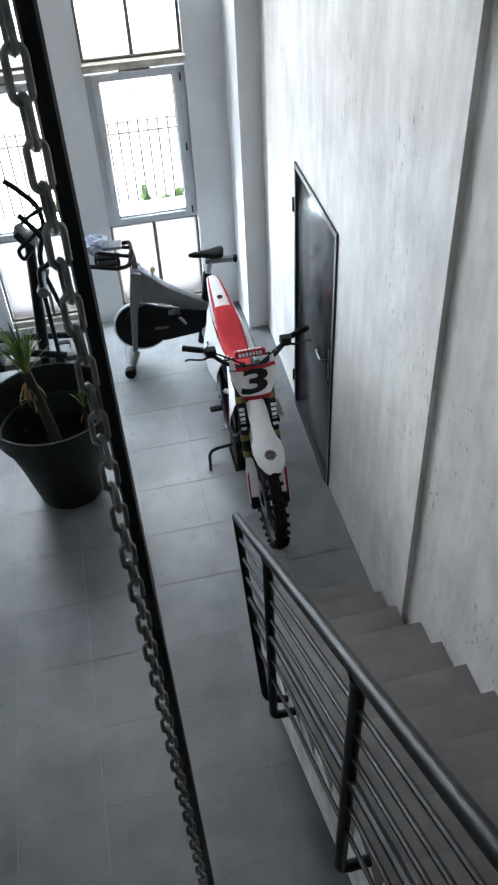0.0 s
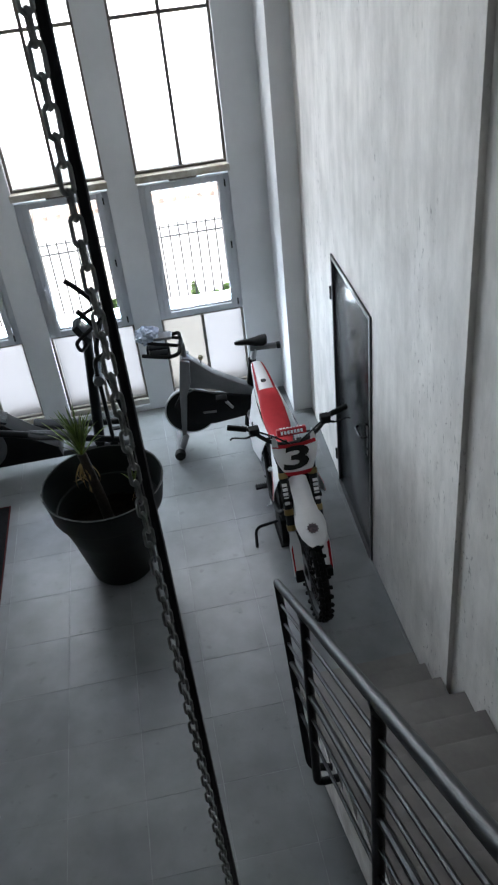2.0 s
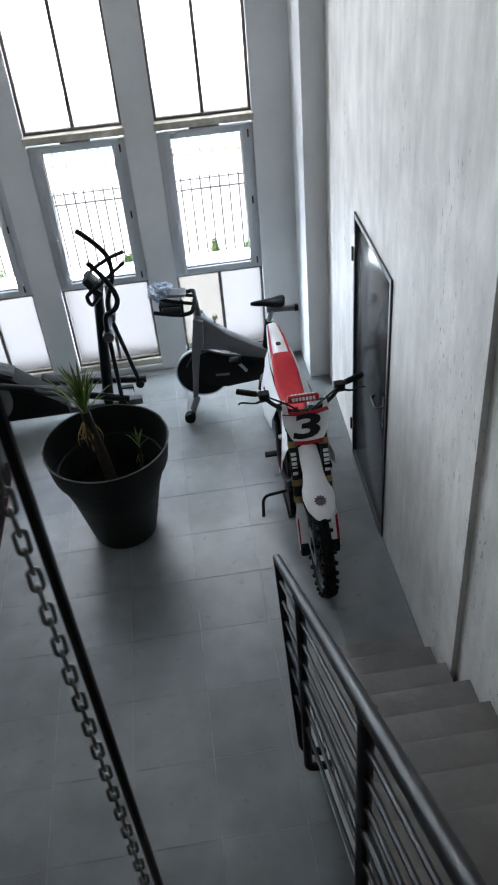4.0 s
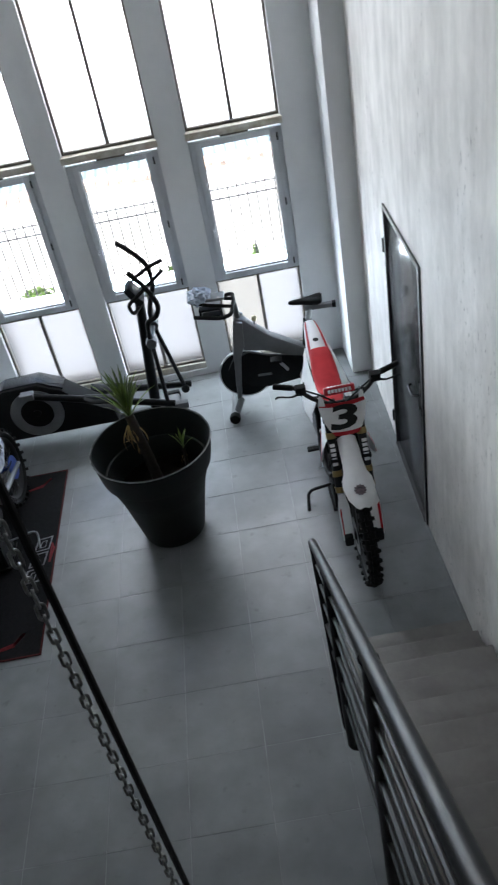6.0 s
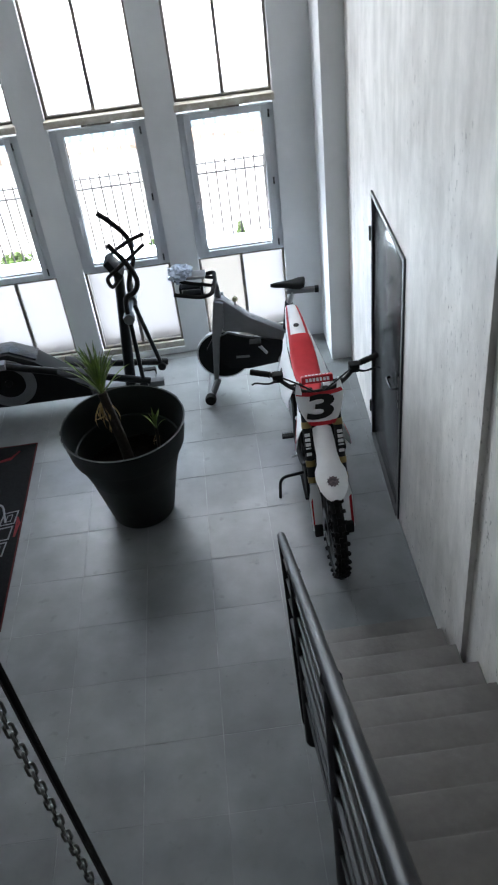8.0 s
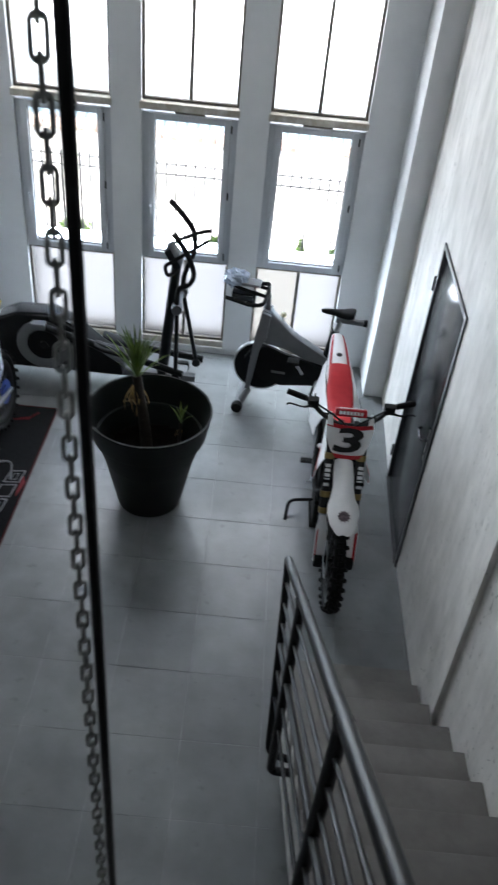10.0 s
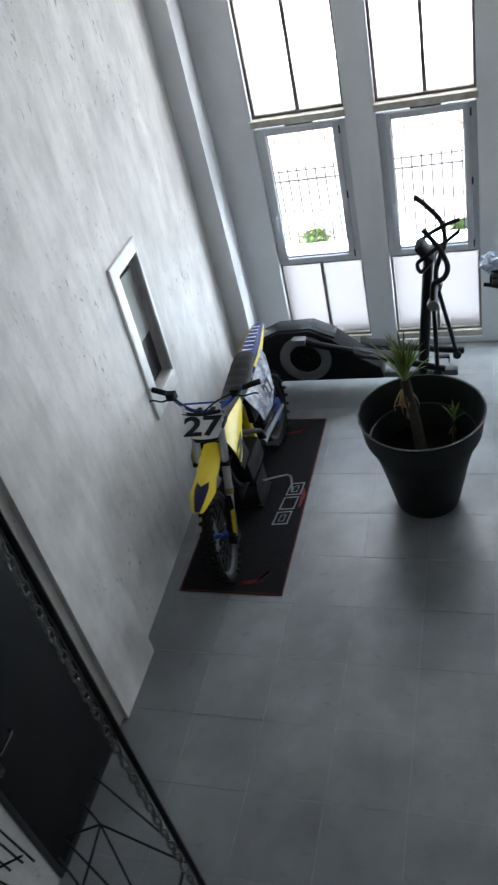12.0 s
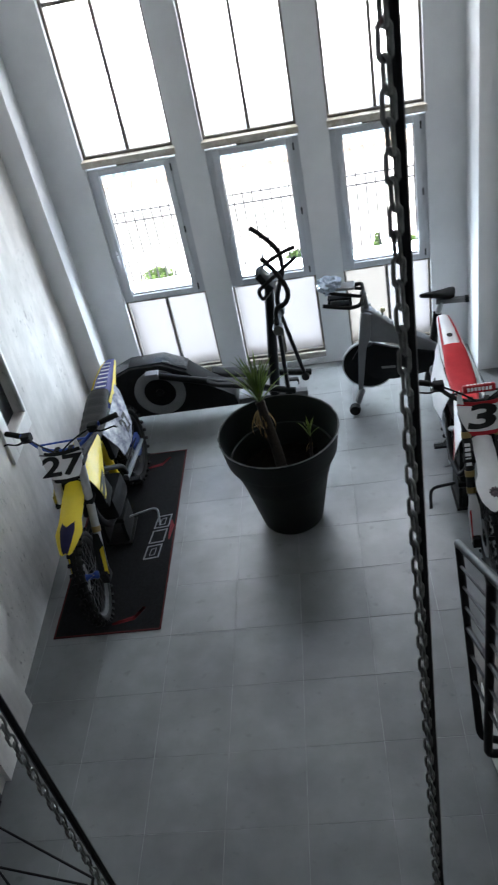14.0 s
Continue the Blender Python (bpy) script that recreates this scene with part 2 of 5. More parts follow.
def slab(bm, poly, axis, a, b, bevel=0.0, m=None):
    """A plate: a polygon in the two other axes, from a to b along axis."""
    def at(p, q):
        v = list(p)
        v.insert("xyz".index(axis), q)
        return Vector(v)
    lo, hi = [bm.verts.new(at(p, a)) for p in poly], [bm.verts.new(at(p, b)) for p in poly]
    k = len(poly)
    fs = [bm.faces.new(lo[::-1]), bm.faces.new(hi)]
    fs += [bm.faces.new((lo[j], lo[(j + 1) % k], hi[(j + 1) % k], hi[j])) for j in range(k)]
    bmesh.ops.recalc_face_normals(bm, faces=fs)
    if bevel:
        es = list({e for v in lo + hi for e in v.link_edges})
        bmesh.ops.bevel(bm, geom=es, offset=bevel, segments=2, affect="EDGES", profile=0.6)
    if m is not None:
        bmesh.ops.transform(bm, matrix=m, verts=bm.verts[:])
    return bm


def structure(name, bm, material, label, category="", flat=True):
    ob = part(name, bm, material, None, "", flat)
    return tagged(ob, label, category or name.split("_")[0], kind="structure")


def skew(bm, y0, k):
    """Leans a wall's run away from the axis, beyond y0."""
    for v in bm.verts:
        if v.co.y > y0:
            v.co.x += k * (v.co.y - y0)
    return bm


# ---- structure ----
EK, WK = 0.036, -0.035   # the side walls spread slightly towards the windows
DOOR_Y = (-0.022, 1.008)
bm = bmesh.new()   # wall with the stair door, thicker than the wall behind the stair
box(bm, 0, 0.5, -1.40, DOOR_Y[0], -0.2, CEIL)
box(bm, 0, 0.5, DOOR_Y[1], 2.12, -0.2, CEIL)
box(bm, 0, 0.5, DOOR_Y[0], DOOR_Y[1], 1.995, CEIL)
box(bm, 0.03, 0.5, BACK, -1.40, -0.2, CEIL)
skew(bm, -0.03, EK)
for v in bm.verts:   # the near stretch leans slightly into the room
    if v.co.x < 0.2 and v.co.y < -1.0:
        v.co.x -= 0.0135 * v.co.z
structure("wall_east", bm, M_PLASTER, "white rough plastered wall with streaks and pits")
bm = B(-0.10, 0.5, 2.12, WALL_Y + 0.3, -0.2, CEIL)
structure("corner_pillar", bm, M_SMOOTH, "grey painted corner pillar beside the windows", "pillar")
bm = bmesh.new()
LW = (0.315, 0.675, 1.11, 2.07)
LD = (-2.53, -1.66, 2.12)
box(bm, XL - 0.5, XL, LW[1], 2.12, -0.2, CEIL)
box(bm, XL - 0.5, XL, -1.065, LW[0], -0.2, CEIL)
box(bm, XL - 0.5, XL, LW[0], LW[1], -0.2, LW[2])
box(bm, XL - 0.5, XL, LW[0], LW[1], LW[3], CEIL)
box(bm, XL - 0.5, XL + 0.08, -1.57, -1.065, -0.2, CEIL)
box(bm, XL - 0.5, XL + 0.045, LD[1], -1.57, -0.2, CEIL)
box(bm, XL - 0.5, XL + 0.045, LD[0], LD[1], LD[2], CEIL)
box(bm, XL - 0.5, XL + 0.045, BACK, LD[0], -0.2, CEIL)
skew(bm, -1.0, WK)
for v in bm.verts:   # the far end leans slightly out of the room
    if v.co.y > 2.0:
        v.co.x += 0.045 - 0.018 * v.co.z
structure("wall_west", bm, M_PLASTER, "white rough plastered wall with a small window")
bm = slab(bmesh.new(), [(XL - 0.5, 2.12), (-3.50, 2.12), (-3.575, 2.60), (-3.575, WALL_Y + 0.3), (XL - 0.5, WALL_Y + 0.3)], "z", -0.2, CEIL)
for v in bm.verts:
    if v.co.x > -3.7:
        v.co.x -= 0.0195 * v.co.z
structure("corner_pillar", bm, M_SMOOTH, "grey painted corner pillar beside the windows", "pillar")
bm = bmesh.new()   # window wall: piers between the openings
xs = [-3.72] + [v for ab in OP for v in ab] + [-0.10]
for a, b in zip(xs[0::2], xs[1::2]):
    box(bm, a, b, WALL_Y, OUT_Y, -0.2, CEIL)
for a, b in OP:
    box(bm, a, b, WALL_Y, OUT_Y, -0.2, 0.06)
    box(bm, a, b, WALL_Y, OUT_Y, 4.62, CEIL)
structure("wall_north", bm, M_SMOOTH, "grey painted window wall with narrow piers")
structure("wall_south", B(XL - 0.5, 0.5, BACK - 0.2, BACK, -0.2, CEIL), M_CEIL, "plain grey wall behind the landing")
structure("ceiling", B(XL - 0.5, 0.5, BACK - 0.2, OUT_Y, CEIL, CEIL + 0.2), M_CEIL, "plain grey concrete ceiling")
floor = structure("floor", B(XL - 0.5, 0.5, BACK - 0.2, OUT_Y, -0.2, -0.0014), M_GROUT, "grey square floor tiles with pale joints")

# ---- outside ----
M_PAVE = mat("pale_concrete", (0.75, 0.73, 0.7), 0.9, spots=(0.68, 0.66, 0.63), scale=1.2, bump=0.2, bump_scale=30)
M_WHITEWALL = mat("whitewash", (0.8, 0.79, 0.76), 0.85, spots=(0.72, 0.7, 0.66), scale=2)
M_CLAY = mat("clay_coping", (0.56, 0.46, 0.39), 0.8, spots=(0.42, 0.31, 0.25), scale=8)
M_FENCE = mat("grey_fence_paint", (0.045, 0.047, 0.05), 0.5, spots=(0.055, 0.056, 0.059), scale=10)
M_LEAF = mat("bush_leaf", (0.12, 0.21, 0.05), 0.6, spots=(0.09, 0.16, 0.035), scale=12)
structure("ground", B(-300, 300, OUT_Y, 600, -0.3, -0.1), M_PAVE, "pale concrete yard running to the horizon")
garden_wall = structure("boundary_wall", B(-14, 12, 6.3, 6.5, -0.1, 0.84), M_WHITEWALL, "whitewashed boundary wall with a clay tile coping", "wall")
cb = slab(bmesh.new(), [(6.27, 0.84), (6.53, 0.84), (6.53, 0.87), (6.45, 0.95), (6.35, 0.95), (6.27, 0.87)], "x", -14, 12)
part("coping", cb, M_CLAY, garden_wall, "clay tile coping")
tb = bmesh.new()
tube(tb, [(0, 6.25, 0.885), (0, 6.4, 0.965)], 0.032, 8)
ridge = part("coping_tile", tb, M_CLAY, garden_wall)
for i in range(60):
    o = ridge if i == 0 else new("coping_tile", ridge.data)
    o.parent, o.location = garden_wall, (-6.5 + i * 0.17, 0, 0)
fence = thing("fence", "grey metal bar fence with pointed bars in the yard", "fence")
fence.location = (0, 4.6, -0.1)
for z, r in ((0.22, 0.012), (1.09, 0.006), (1.2, 0.004)):
    part("rail", B(-9, 7, -0.011, 0.011, z - r, z + r), M_FENCE, fence)
pb = bmesh.new()
box(pb, -0.008, 0.008, -0.026, -0.012, 0.05, 1.22)
slab(pb, [(-0.009, 1.22), (0.009, 1.22), (0.0, 1.27)], "y", -0.026, -0.012)
bar = part("bar", pb, M_FENCE, fence, flat=True)
for i in range(1, 118):
    o = new("bar", bar.data)
    o.parent, o.location = fence, (-7 + i * 0.105, 0, 0)
bar.location.x = -7
for x in (-8, -5.2, 1.2, 4.6):
    part("post", B(x - 0.02, x + 0.02, 0.016, 0.05, 0, 1.0, 0.004), M_FENCE, fence)


M_TIN = mat("pale_blue_roof_sheet", (0.24, 0.31, 0.345), 0.55, spots=(0.19, 0.25, 0.28), scale=1.5)
shed = thing("shed", "low shed with a ribbed pale blue sheet roof", "shed")
shed.location = (0, 6.75, -0.1)
part("wall", B(-12, 10, 0.2, 0.35, 0, 0.94), M_WHITEWALL, shed)
tb = bmesh.new()
for i in range(147):   # trapezoid ribs running up the slope
    x = -12 + i * 0.15
    slab(tb, [(x, 0.0), (x + 0.04, 0.035), (x + 0.07, 0.035), (x + 0.11, 0.0), (x + 0.15, 0.0), (x + 0.15, -0.008), (x, -0.008)], "y", 0, 3.0)
bmesh.ops.transform(tb, matrix=Matrix.Translation((0, 0, 0.93)) @ Matrix.Rotation(radians(11), 4, "X"), verts=tb.verts[:])
part("roof", tb, M_TIN, shed, "ribbed pale blue sheet roof", flat=True)


def bush(x, y, r, h, n):
    ob = thing("bush", "low green leafy bush at the foot of the fence", "bush", "bushes in the yard")
    ob.location = (x, y, -0.1)
    bm = bmesh.new()
    rnd = random.Random(int(x * 100))
    for k in range(5):
        a = k * 1.3
        tube(bm, [(0, 0, 0), (math.cos(a) * r * 0.5, math.sin(a) * r * 0.5, h * 0.7)], 0.008, 5)
    part("stem", bm, M_LEAF, ob)
    bm = bmesh.new()
    for k in range(n):
        v = Vector((rnd.gauss(0, 0.4), rnd.gauss(0, 0.4), rnd.uniform(0.05, 1)))
        c = Vector((v.x * r, v.y * r, v.z * h * (1 - 0.4 * (v.x ** 2 + v.y ** 2))))
        e = Euler((rnd.uniform(-1, 1), rnd.uniform(-1, 1), rnd.uniform(0, 6.3))).to_matrix()
        s = rnd.uniform(0.018, 0.035)
        vs = [bm.verts.new(c + e @ Vector(p)) for p in ((-s, 0, 0), (0, s * 0.5, 0.006), (s, 0, 0), (0, -s * 0.5, 0.006))]
        bm.faces.new(vs)
    tagged(part("foliage", bm, M_LEAF, ob, flat=True), kind="stuff")


for x, r, h in ((-3.42, 0.27, 0.33), (-1.68, 0.2, 0.29), (-0.94, 0.13, 0.15), (-0.70, 0.06, 0.36), (-0.45, 0.12, 0.19), (-0.30, 0.08, 0.27), (-2.05, 0.1, 0.16)):
    bush(x, 4.93, r, h, int(5200 * r))


# ---- windows ----
def rect_frame(bm, x0, x1, z0, z1, w, y0, y1, bevel=0.006):
    box(bm, x0, x0 + w, y0, y1, z0, z1, bevel)
    box(bm, x1 - w, x1, y0, y1, z0, z1, bevel)
    box(bm, x0 + w, x1 - w, y0, y1, z0, z0 + w, bevel)
    box(bm, x0 + w, x1 - w, y0, y1, z1 - w, z1, bevel)
    return bm


for i, ((a, b), (p, q)) in enumerate(zip(OP, WX)):
    mid = (a + b) / 2
    w = tagged(new("window_%d" % (i + 1)), "tall narrow window with frosted panes above and below a clear casement", "window", kind="structure")
    # clear casement
    part("window_frame", rect_frame(bmesh.new(), a, b, 0.925, 2.175, 0.06, WALL_Y + 0.03, WALL_Y + 0.11), M_PVC, w)
    sash = part("casement", rect_frame(bmesh.new(), p - 0.05, q + 0.05, WZ0 - 0.05, WZ1 + 0.05, 0.05, WALL_Y + 0.012, WALL_Y + 0.09), M_PVC, w)
    bd = rect_frame(bmesh.new(), p, q, WZ0, WZ1, 0.006, WALL_Y + 0.04, WALL_Y + 0.055, 0)
    part("gasket", bd, M_STEELBAR, sash, "black rubber gasket")
    g = part("pane", B(p, q, GLASS_Y - 0.003, GLASS_Y + 0.003, WZ0, WZ1), G_CLEAR, sash, "clear glass")
    g.visible_shadow = False
    hb = bmesh.new()
    box(hb, p - 0.04, p - 0.018, WALL_Y, WALL_Y + 0.012, 1.38, 1.45, 0.004)
    box(hb, p - 0.036, p - 0.022, WALL_Y - 0.035, WALL_Y, 1.405, 1.42, 0.003)
    box(hb, p - 0.038, p - 0.02, WALL_Y - 0.047, WALL_Y - 0.035, 1.29, 1.425, 0.004)
    part("window_handle", hb, M_PVC, sash, "grey lever handle")
    for z in (1.0, 1.55, 2.1):
        part("hinge", tube(bmesh.new(), [(q + 0.056, WALL_Y + 0.008, z - 0.03), (q + 0.056, WALL_Y + 0.008, z + 0.03)], 0.007, 8), M_FRAME, w, "dark steel hinge")
    part("vent_grille", B(mid - 0.12, mid + 0.12, WALL_Y + 0.022, WALL_Y + 0.03, 2.178, 2.195, 0.002), M_STEELBAR, w, "dark trickle vent")
    # sill above the casement and below the upper panes
    part("window_sill", B(a - 0.012, b + 0.012, WALL_Y - 0.03, GLASS_Y + 0.02, 2.205, 2.262, 0.006), M_SILL, w, "worn cream sill board")
    part("window_sill", B(a, b, WALL_Y + 0.02, OUT_Y, 0.06, 0.12, 0.005), M_SILL, w, "worn cream sill board")
    for z0, z1, zt in ((2.262, 4.62, 3.42), (0.12, 0.925, None)):
        fb = rect_frame(bmesh.new(), a, b, z0, z1, 0.022, GLASS_Y - 0.03, GLASS_Y + 0.02, 0.003)
        part("steel_frame", fb, M_STEELBAR, w, "dark worn steel frame")
        part("mullion", B(mid - 0.014, mid + 0.014, GLASS_Y - 0.025, GLASS_Y + 0.018, z0 + 0.022, z1 - 0.022, 0.003), M_STEELBAR, w, "dark steel mullion")
        zs = [z0 + 0.016, z1 - 0.016] if zt is None else [z0 + 0.016, zt, z1 - 0.016]
        if zt:
            for u, v in ((a + 0.016, mid - 0.012), (mid + 0.012, b - 0.016)):
                part("transom", B(u, v, GLASS_Y - 0.018, GLASS_Y + 0.016, zt - 0.014, zt + 0.014, 0.003), M_STEELBAR, w, "dark steel transom")
        for u, v in ((a + 0.016, mid - 0.012), (mid + 0.012, b - 0.016)):
            for s, t in zip(zs, zs[1:]):
                g = part("pane", B(u, v, GLASS_Y + 0.002, GLASS_Y + 0.008, s, t), G_FROST if zt else G_CREAM if i == 2 and u == a + 0.016 else G_DIMMED, w, "frosted glass")
                g.visible_shadow = False


# ---- doors ----
def metal_door(name, label, at, width, height, handle_y, hinge_y, skin):
    """A flat sheet-steel door in a thin angle frame; local y runs along the wall, x into the room."""
    d = tagged(new(name), label, "door", kind="structure")
    d.matrix_world = at
    fb = bmesh.new()
    box(fb, -0.05, 0.012, 0, 0.035, 0, height, 0.003)
    box(fb, -0.05, 0.012, width - 0.035, width, 0, height, 0.003)
    box(fb, -0.05, 0.012, 0.035, width - 0.035, height - 0.035, height, 0.003)
    part("door_frame", fb, M_FRAME, d)
    leaf = part("door_leaf", B(-0.045, -0.005, 0.039, width - 0.039, 0.012, height - 0.039, 0.004), skin, d)
    part("threshold", B(-0.05, 0.02, 0.035, width - 0.035, 0.0, 0.01, 0.002), M_FRAME, d)
    hb = B(-0.004, 0.006, handle_y - 0.02, handle_y + 0.02, 0.9, 1.14, 0.004)
    part("handle_plate", hb, M_FRAME, leaf, "black handle plate")
    s = 1 if handle_y < width / 2 else -1
    part("door_handle", tube(bmesh.new(), bend([(0, handle_y, 1.06), (0.055, handle_y, 1.06), (0.055, handle_y + s * 0.13, 1.06), (0.03, handle_y + s * 0.14, 1.06)], 0.02), 0.009, 10), M_CHROME, leaf, "brushed metal lever handle")
    part("keyhole", tube(bmesh.new(), [(0.004, handle_y, 0.96), (0.012, handle_y, 0.96)], 0.01, 12), M_CHROME, leaf, "round metal lock cylinder")
    for z in (0.25, height - 0.3):
        part("hinge", tube(bmesh.new(), [(0.014, hinge_y, z - 0.05), (0.014, hinge_y, z + 0.05)], 0.011, 10), M_FRAME, d)
    return d


metal_door("door_1", "closed glossy black sheet-metal door in the plastered wall", pose(EK * 1.03, DOOR_Y[1], 0, 0, 0, 180 - math.degrees(EK)), DOOR_Y[1] - DOOR_Y[0], 1.995, 0.93, -0.008, M_DOOR)
metal_door("door_2", "closed black sheet-metal door in the white wall", pose(XL + 0.04, LD[0], 0), LD[1] - LD[0], LD[2], 0.1, LD[1] - LD[0] - 0.02, mat("matt_black_door", (0.008, 0.0085, 0.009), 0.6, spots=(0.012, 0.012, 0.013), scale=4, spec=0.2))

# ---- small interior window in the west wall ----
M_TRIM = mat("white_trim", (0.78, 0.78, 0.76), 0.5, spots=(0.66, 0.66, 0.64), scale=7)
w = tagged(new("window_4"), "small interior window with a white wooden frame", "window", kind="structure")
fr = bmesh.new()
y0, y1, z0, z1 = LW
for (u0, u1, s0, s1) in ((y0 - 0.11, y0, z0 - 0.13, z1 + 0.1), (y1, y1 + 0.03, z0 - 0.13, z1 + 0.1), (y0, y1, z0 - 0.13, z0), (y0, y1, z1, z1 + 0.1)):
    box(fr, XL - 0.02, XL + 0.02, u0, u1, s0, s1, 0.004)
part("window_frame", skew(fr, -1.0, WK), M_TRIM, w)
g = part("pane", B(XL - 0.098, XL - 0.092, y0, y1, z0, z1), G_CLEAR, w, "clear glass")
g.visible_shadow = False
# Added panels, pale above and dark below, colour in the reflections on the glass
part("reflection_panel", B(XL - 0.125, XL - 0.115, y0, y1, z0 + 0.36, z1 - 0.10), mat("grey_green_reflection", (0.34, 0.35, 0.33), 0.8, spots=(0.29, 0.30, 0.28), scale=3), w, "pale grey-green panel standing in for the wall's reflection")
part("shutter", B(XL - 0.15, XL - 0.13, y0, y1, z0, z1), M_FRAME, w, "dark panel standing in for the lower, dark reflection")

# ---- stairs ----
RISE, RUN, Y1 = 0.165, 0.236, -1.105
SX0 = -0.785
stairs = tagged(new("stairs"), "grey cement staircase with worn painted side", "staircase", kind="structure")
for k in range(1, 17):
    y = Y1 - RUN * (k - 1)
    x1 = -0.012 if k < 3 else 0.029 - 0.0135 * RISE * k
    sb = B(SX0 - 0.005, x1, y - RUN - 0.02, y, 0 if k < 3 else RISE * (k - 1.6), RISE * k, 0.008)
    part("step", sb, M_STEP, stairs)
part("threshold", B(SX0 - 0.005, -0.002, Y1 - 0.02, -0.895, 0.0, 0.012, 0.003), M_STEP, stairs)
side = [(Y1 - 0.03, 0.0)]
for k in range(1, 17):
    y = Y1 - RUN * (k - 1)
    side += [(y - 0.03, RISE * k - 0.03), (y - RUN - 0.03, RISE * k - 0.03)]
side += [(Y1 - RUN * 16 - 0.03, RISE * 16 - 0.36), (Y1 - RUN * 2.2, 0.0)]
M_FLAKE = mat("flaking_white_paint", (0.72, 0.72, 0.70), 0.7, spots=(0.45, 0.44, 0.42), scale=5, fine=0.1)
part("side_wall", slab(bmesh.new(), side, "x", SX0 - 0.012, SX0 - 0.006), M_FLAKE, stairs, "white flaking side of the stairs", flat=True)
part("under_wall", slab(bmesh.new(), [(-1.9, 0.0), (-4.9, 2.1), (-4.9, 0.0)], "x", -0.45, 0.0), M_STEP, stairs, flat=True)
structure("landing", B(XL + 0.03, SX0 - 0.02, BACK, LAND_Y, LAND_Z - 0.2, LAND_Z), M_STEP, "grey cement landing above the hall")
structure("landing", B(SX0 - 0.02, -0.006, BACK, Y1 - RUN * 16 - 0.03, LAND_Z - 0.2, LAND_Z), M_STEP, "grey cement landing at the stair head")

# ---- stair railing ----
RX = -0.904
railing = thing("stair_railing", "black painted steel stair railing with thin parallel bars", "railing")
SL = 0.75
top = lambda y: 1.396 + (-1.40 - y) * SL
END_Y, END_U = -1.36, 0.50   # foot of the slanted end bar, a little further up the stair
end_z = top(END_Y)
part("handrail", tube(bmesh.new(), [(RX, END_Y, end_z), (RX, -4.6, top(-4.6))], 0.0195, 14), M_RAIL, railing)
part("end_bar", tube(bmesh.new(), bend([(RX, END_Y - 0.05, top(END_Y - 0.05)), (RX, END_Y, end_z), (RX, END_Y - END_U, end_z - END_U * 1.58), (SX0 - 0.013, END_Y - END_U - 0.02, end_z - END_U * 1.58 - 0.01)], 0.045), 0.0185, 12), M_RAIL, railing)
for y in (-2.02, -2.93, -3.84):
    zb = top(y) - 1.16
    post = part("post", tube(bmesh.new(), bend([(RX, y, top(y)), (RX, y, zb), (SX0 - 0.015, y, zb)], 0.04), 0.0195, 12), M_RAIL, railing)
    part("weld_collar", tube(bmesh.new(), [(RX, y, top(y) - 0.035), (RX, y, top(y) - 0.005)], [0.0195, 0.025], 12), M_RAIL, post)
for d, r in ((0.135, 0.0075), (0.255, 0.0075), (0.375, 0.0075), (0.50, 0.0135), (0.66, 0.0075), (0.82, 0.0075)):
    ya = END_Y - d / (SL + 1.58)
    part("bar", tube(bmesh.new(), [(RX, ya, top(ya) - d), (RX, -4.6, top(-4.6) - d)], r, 8), M_RAIL, railing)


# ---- chains hung beside black rods ----
def chain(x, y, z0, z1, dx, dy, label):
    c = thing("hanging_chain", label, "chain", "hanging chains")
    c.location = (x, y, z0)
    lb = bmesh.new()
    L, W, R = 0.0118, 0.0047, 0.0019
    pts = [(W * math.sin(a), 0, (L - W) * (1 if math.cos(a) >= 0 else -1) + W * math.cos(a)) for a in [2 * math.pi * (j + 0.5) / 14 for j in range(14)]]
    tube(lb, pts, R, 6, closed=True)
    a = part("link", lb, M_CHAIN, c)
    pitch = 0.0199
    n = int((z1 - z0) / pitch)
    for i in range(n):
        o = a if i == 0 else new("link", a.data)
        o.parent = c
        o.matrix_local = pose(0, 0, i * pitch, 0, 0, 90 * (i % 2) + 20)
    part("rod", tube(bmesh.new(), [(dx, dy, 0), (dx, dy, z1 - z0)], 0.0052, 8), M_RAIL, c, "black steel rod")


chain(-1.301, -3.413, 2.45, CEIL, 0.008, 0.02, "small galvanised chain hanging beside a black rod")
chain(-1.8155, -3.4175, 2.45, CEIL, 0.0065, 0.0105, "small galvanised chain hanging beside a black rod")

# ---- thin wire rack fixed to the landing edge ----
rack = thing("wire_rack", "thin black wire rack below the landing edge", "wire rack")
rack.location = (0, 0, 2.4)
node_a, node_b = (-2.217, -3.191), (-2.449, -3.337)
for a, b in (((-2.283, -3.081), (-1.99, -3.226)), ((-2.283, -3.148), node_a), (node_a, (-2.284, -3.226)), (node_a, (-2.0, -3.24)), (node_a, (-2.205, -3.33)), (node_a, (-2.07, -3.33)),
             ((-2.289, -3.237), (-2.10, -3.34)), ((-2.288, -3.277), (-2.16, -3.36)), ((-2.98, -3.01), (-2.343, -3.293)), ((-2.98, -3.05), (-2.37, -3.30)), ((-2.98, -3.09), (-2.392, -3.32)),
             (node_b, (-2.378, -3.285)), (node_b, (-2.56, -3.29)), (node_b, (-2.46, -3.45)), (node_b, (-2.34, -3.36))):
    part("wire", tube(bmesh.new(), [(*a, 0), (*b, 0)], 0.003, 6), M_RAIL, rack)
part("end_bar", tube(bmesh.new(), [(-1.99, -3.226, 0), (-1.985, -3.335, 0), (-1.985, -3.555, 0)], 0.0036, 6), M_RAIL, rack)

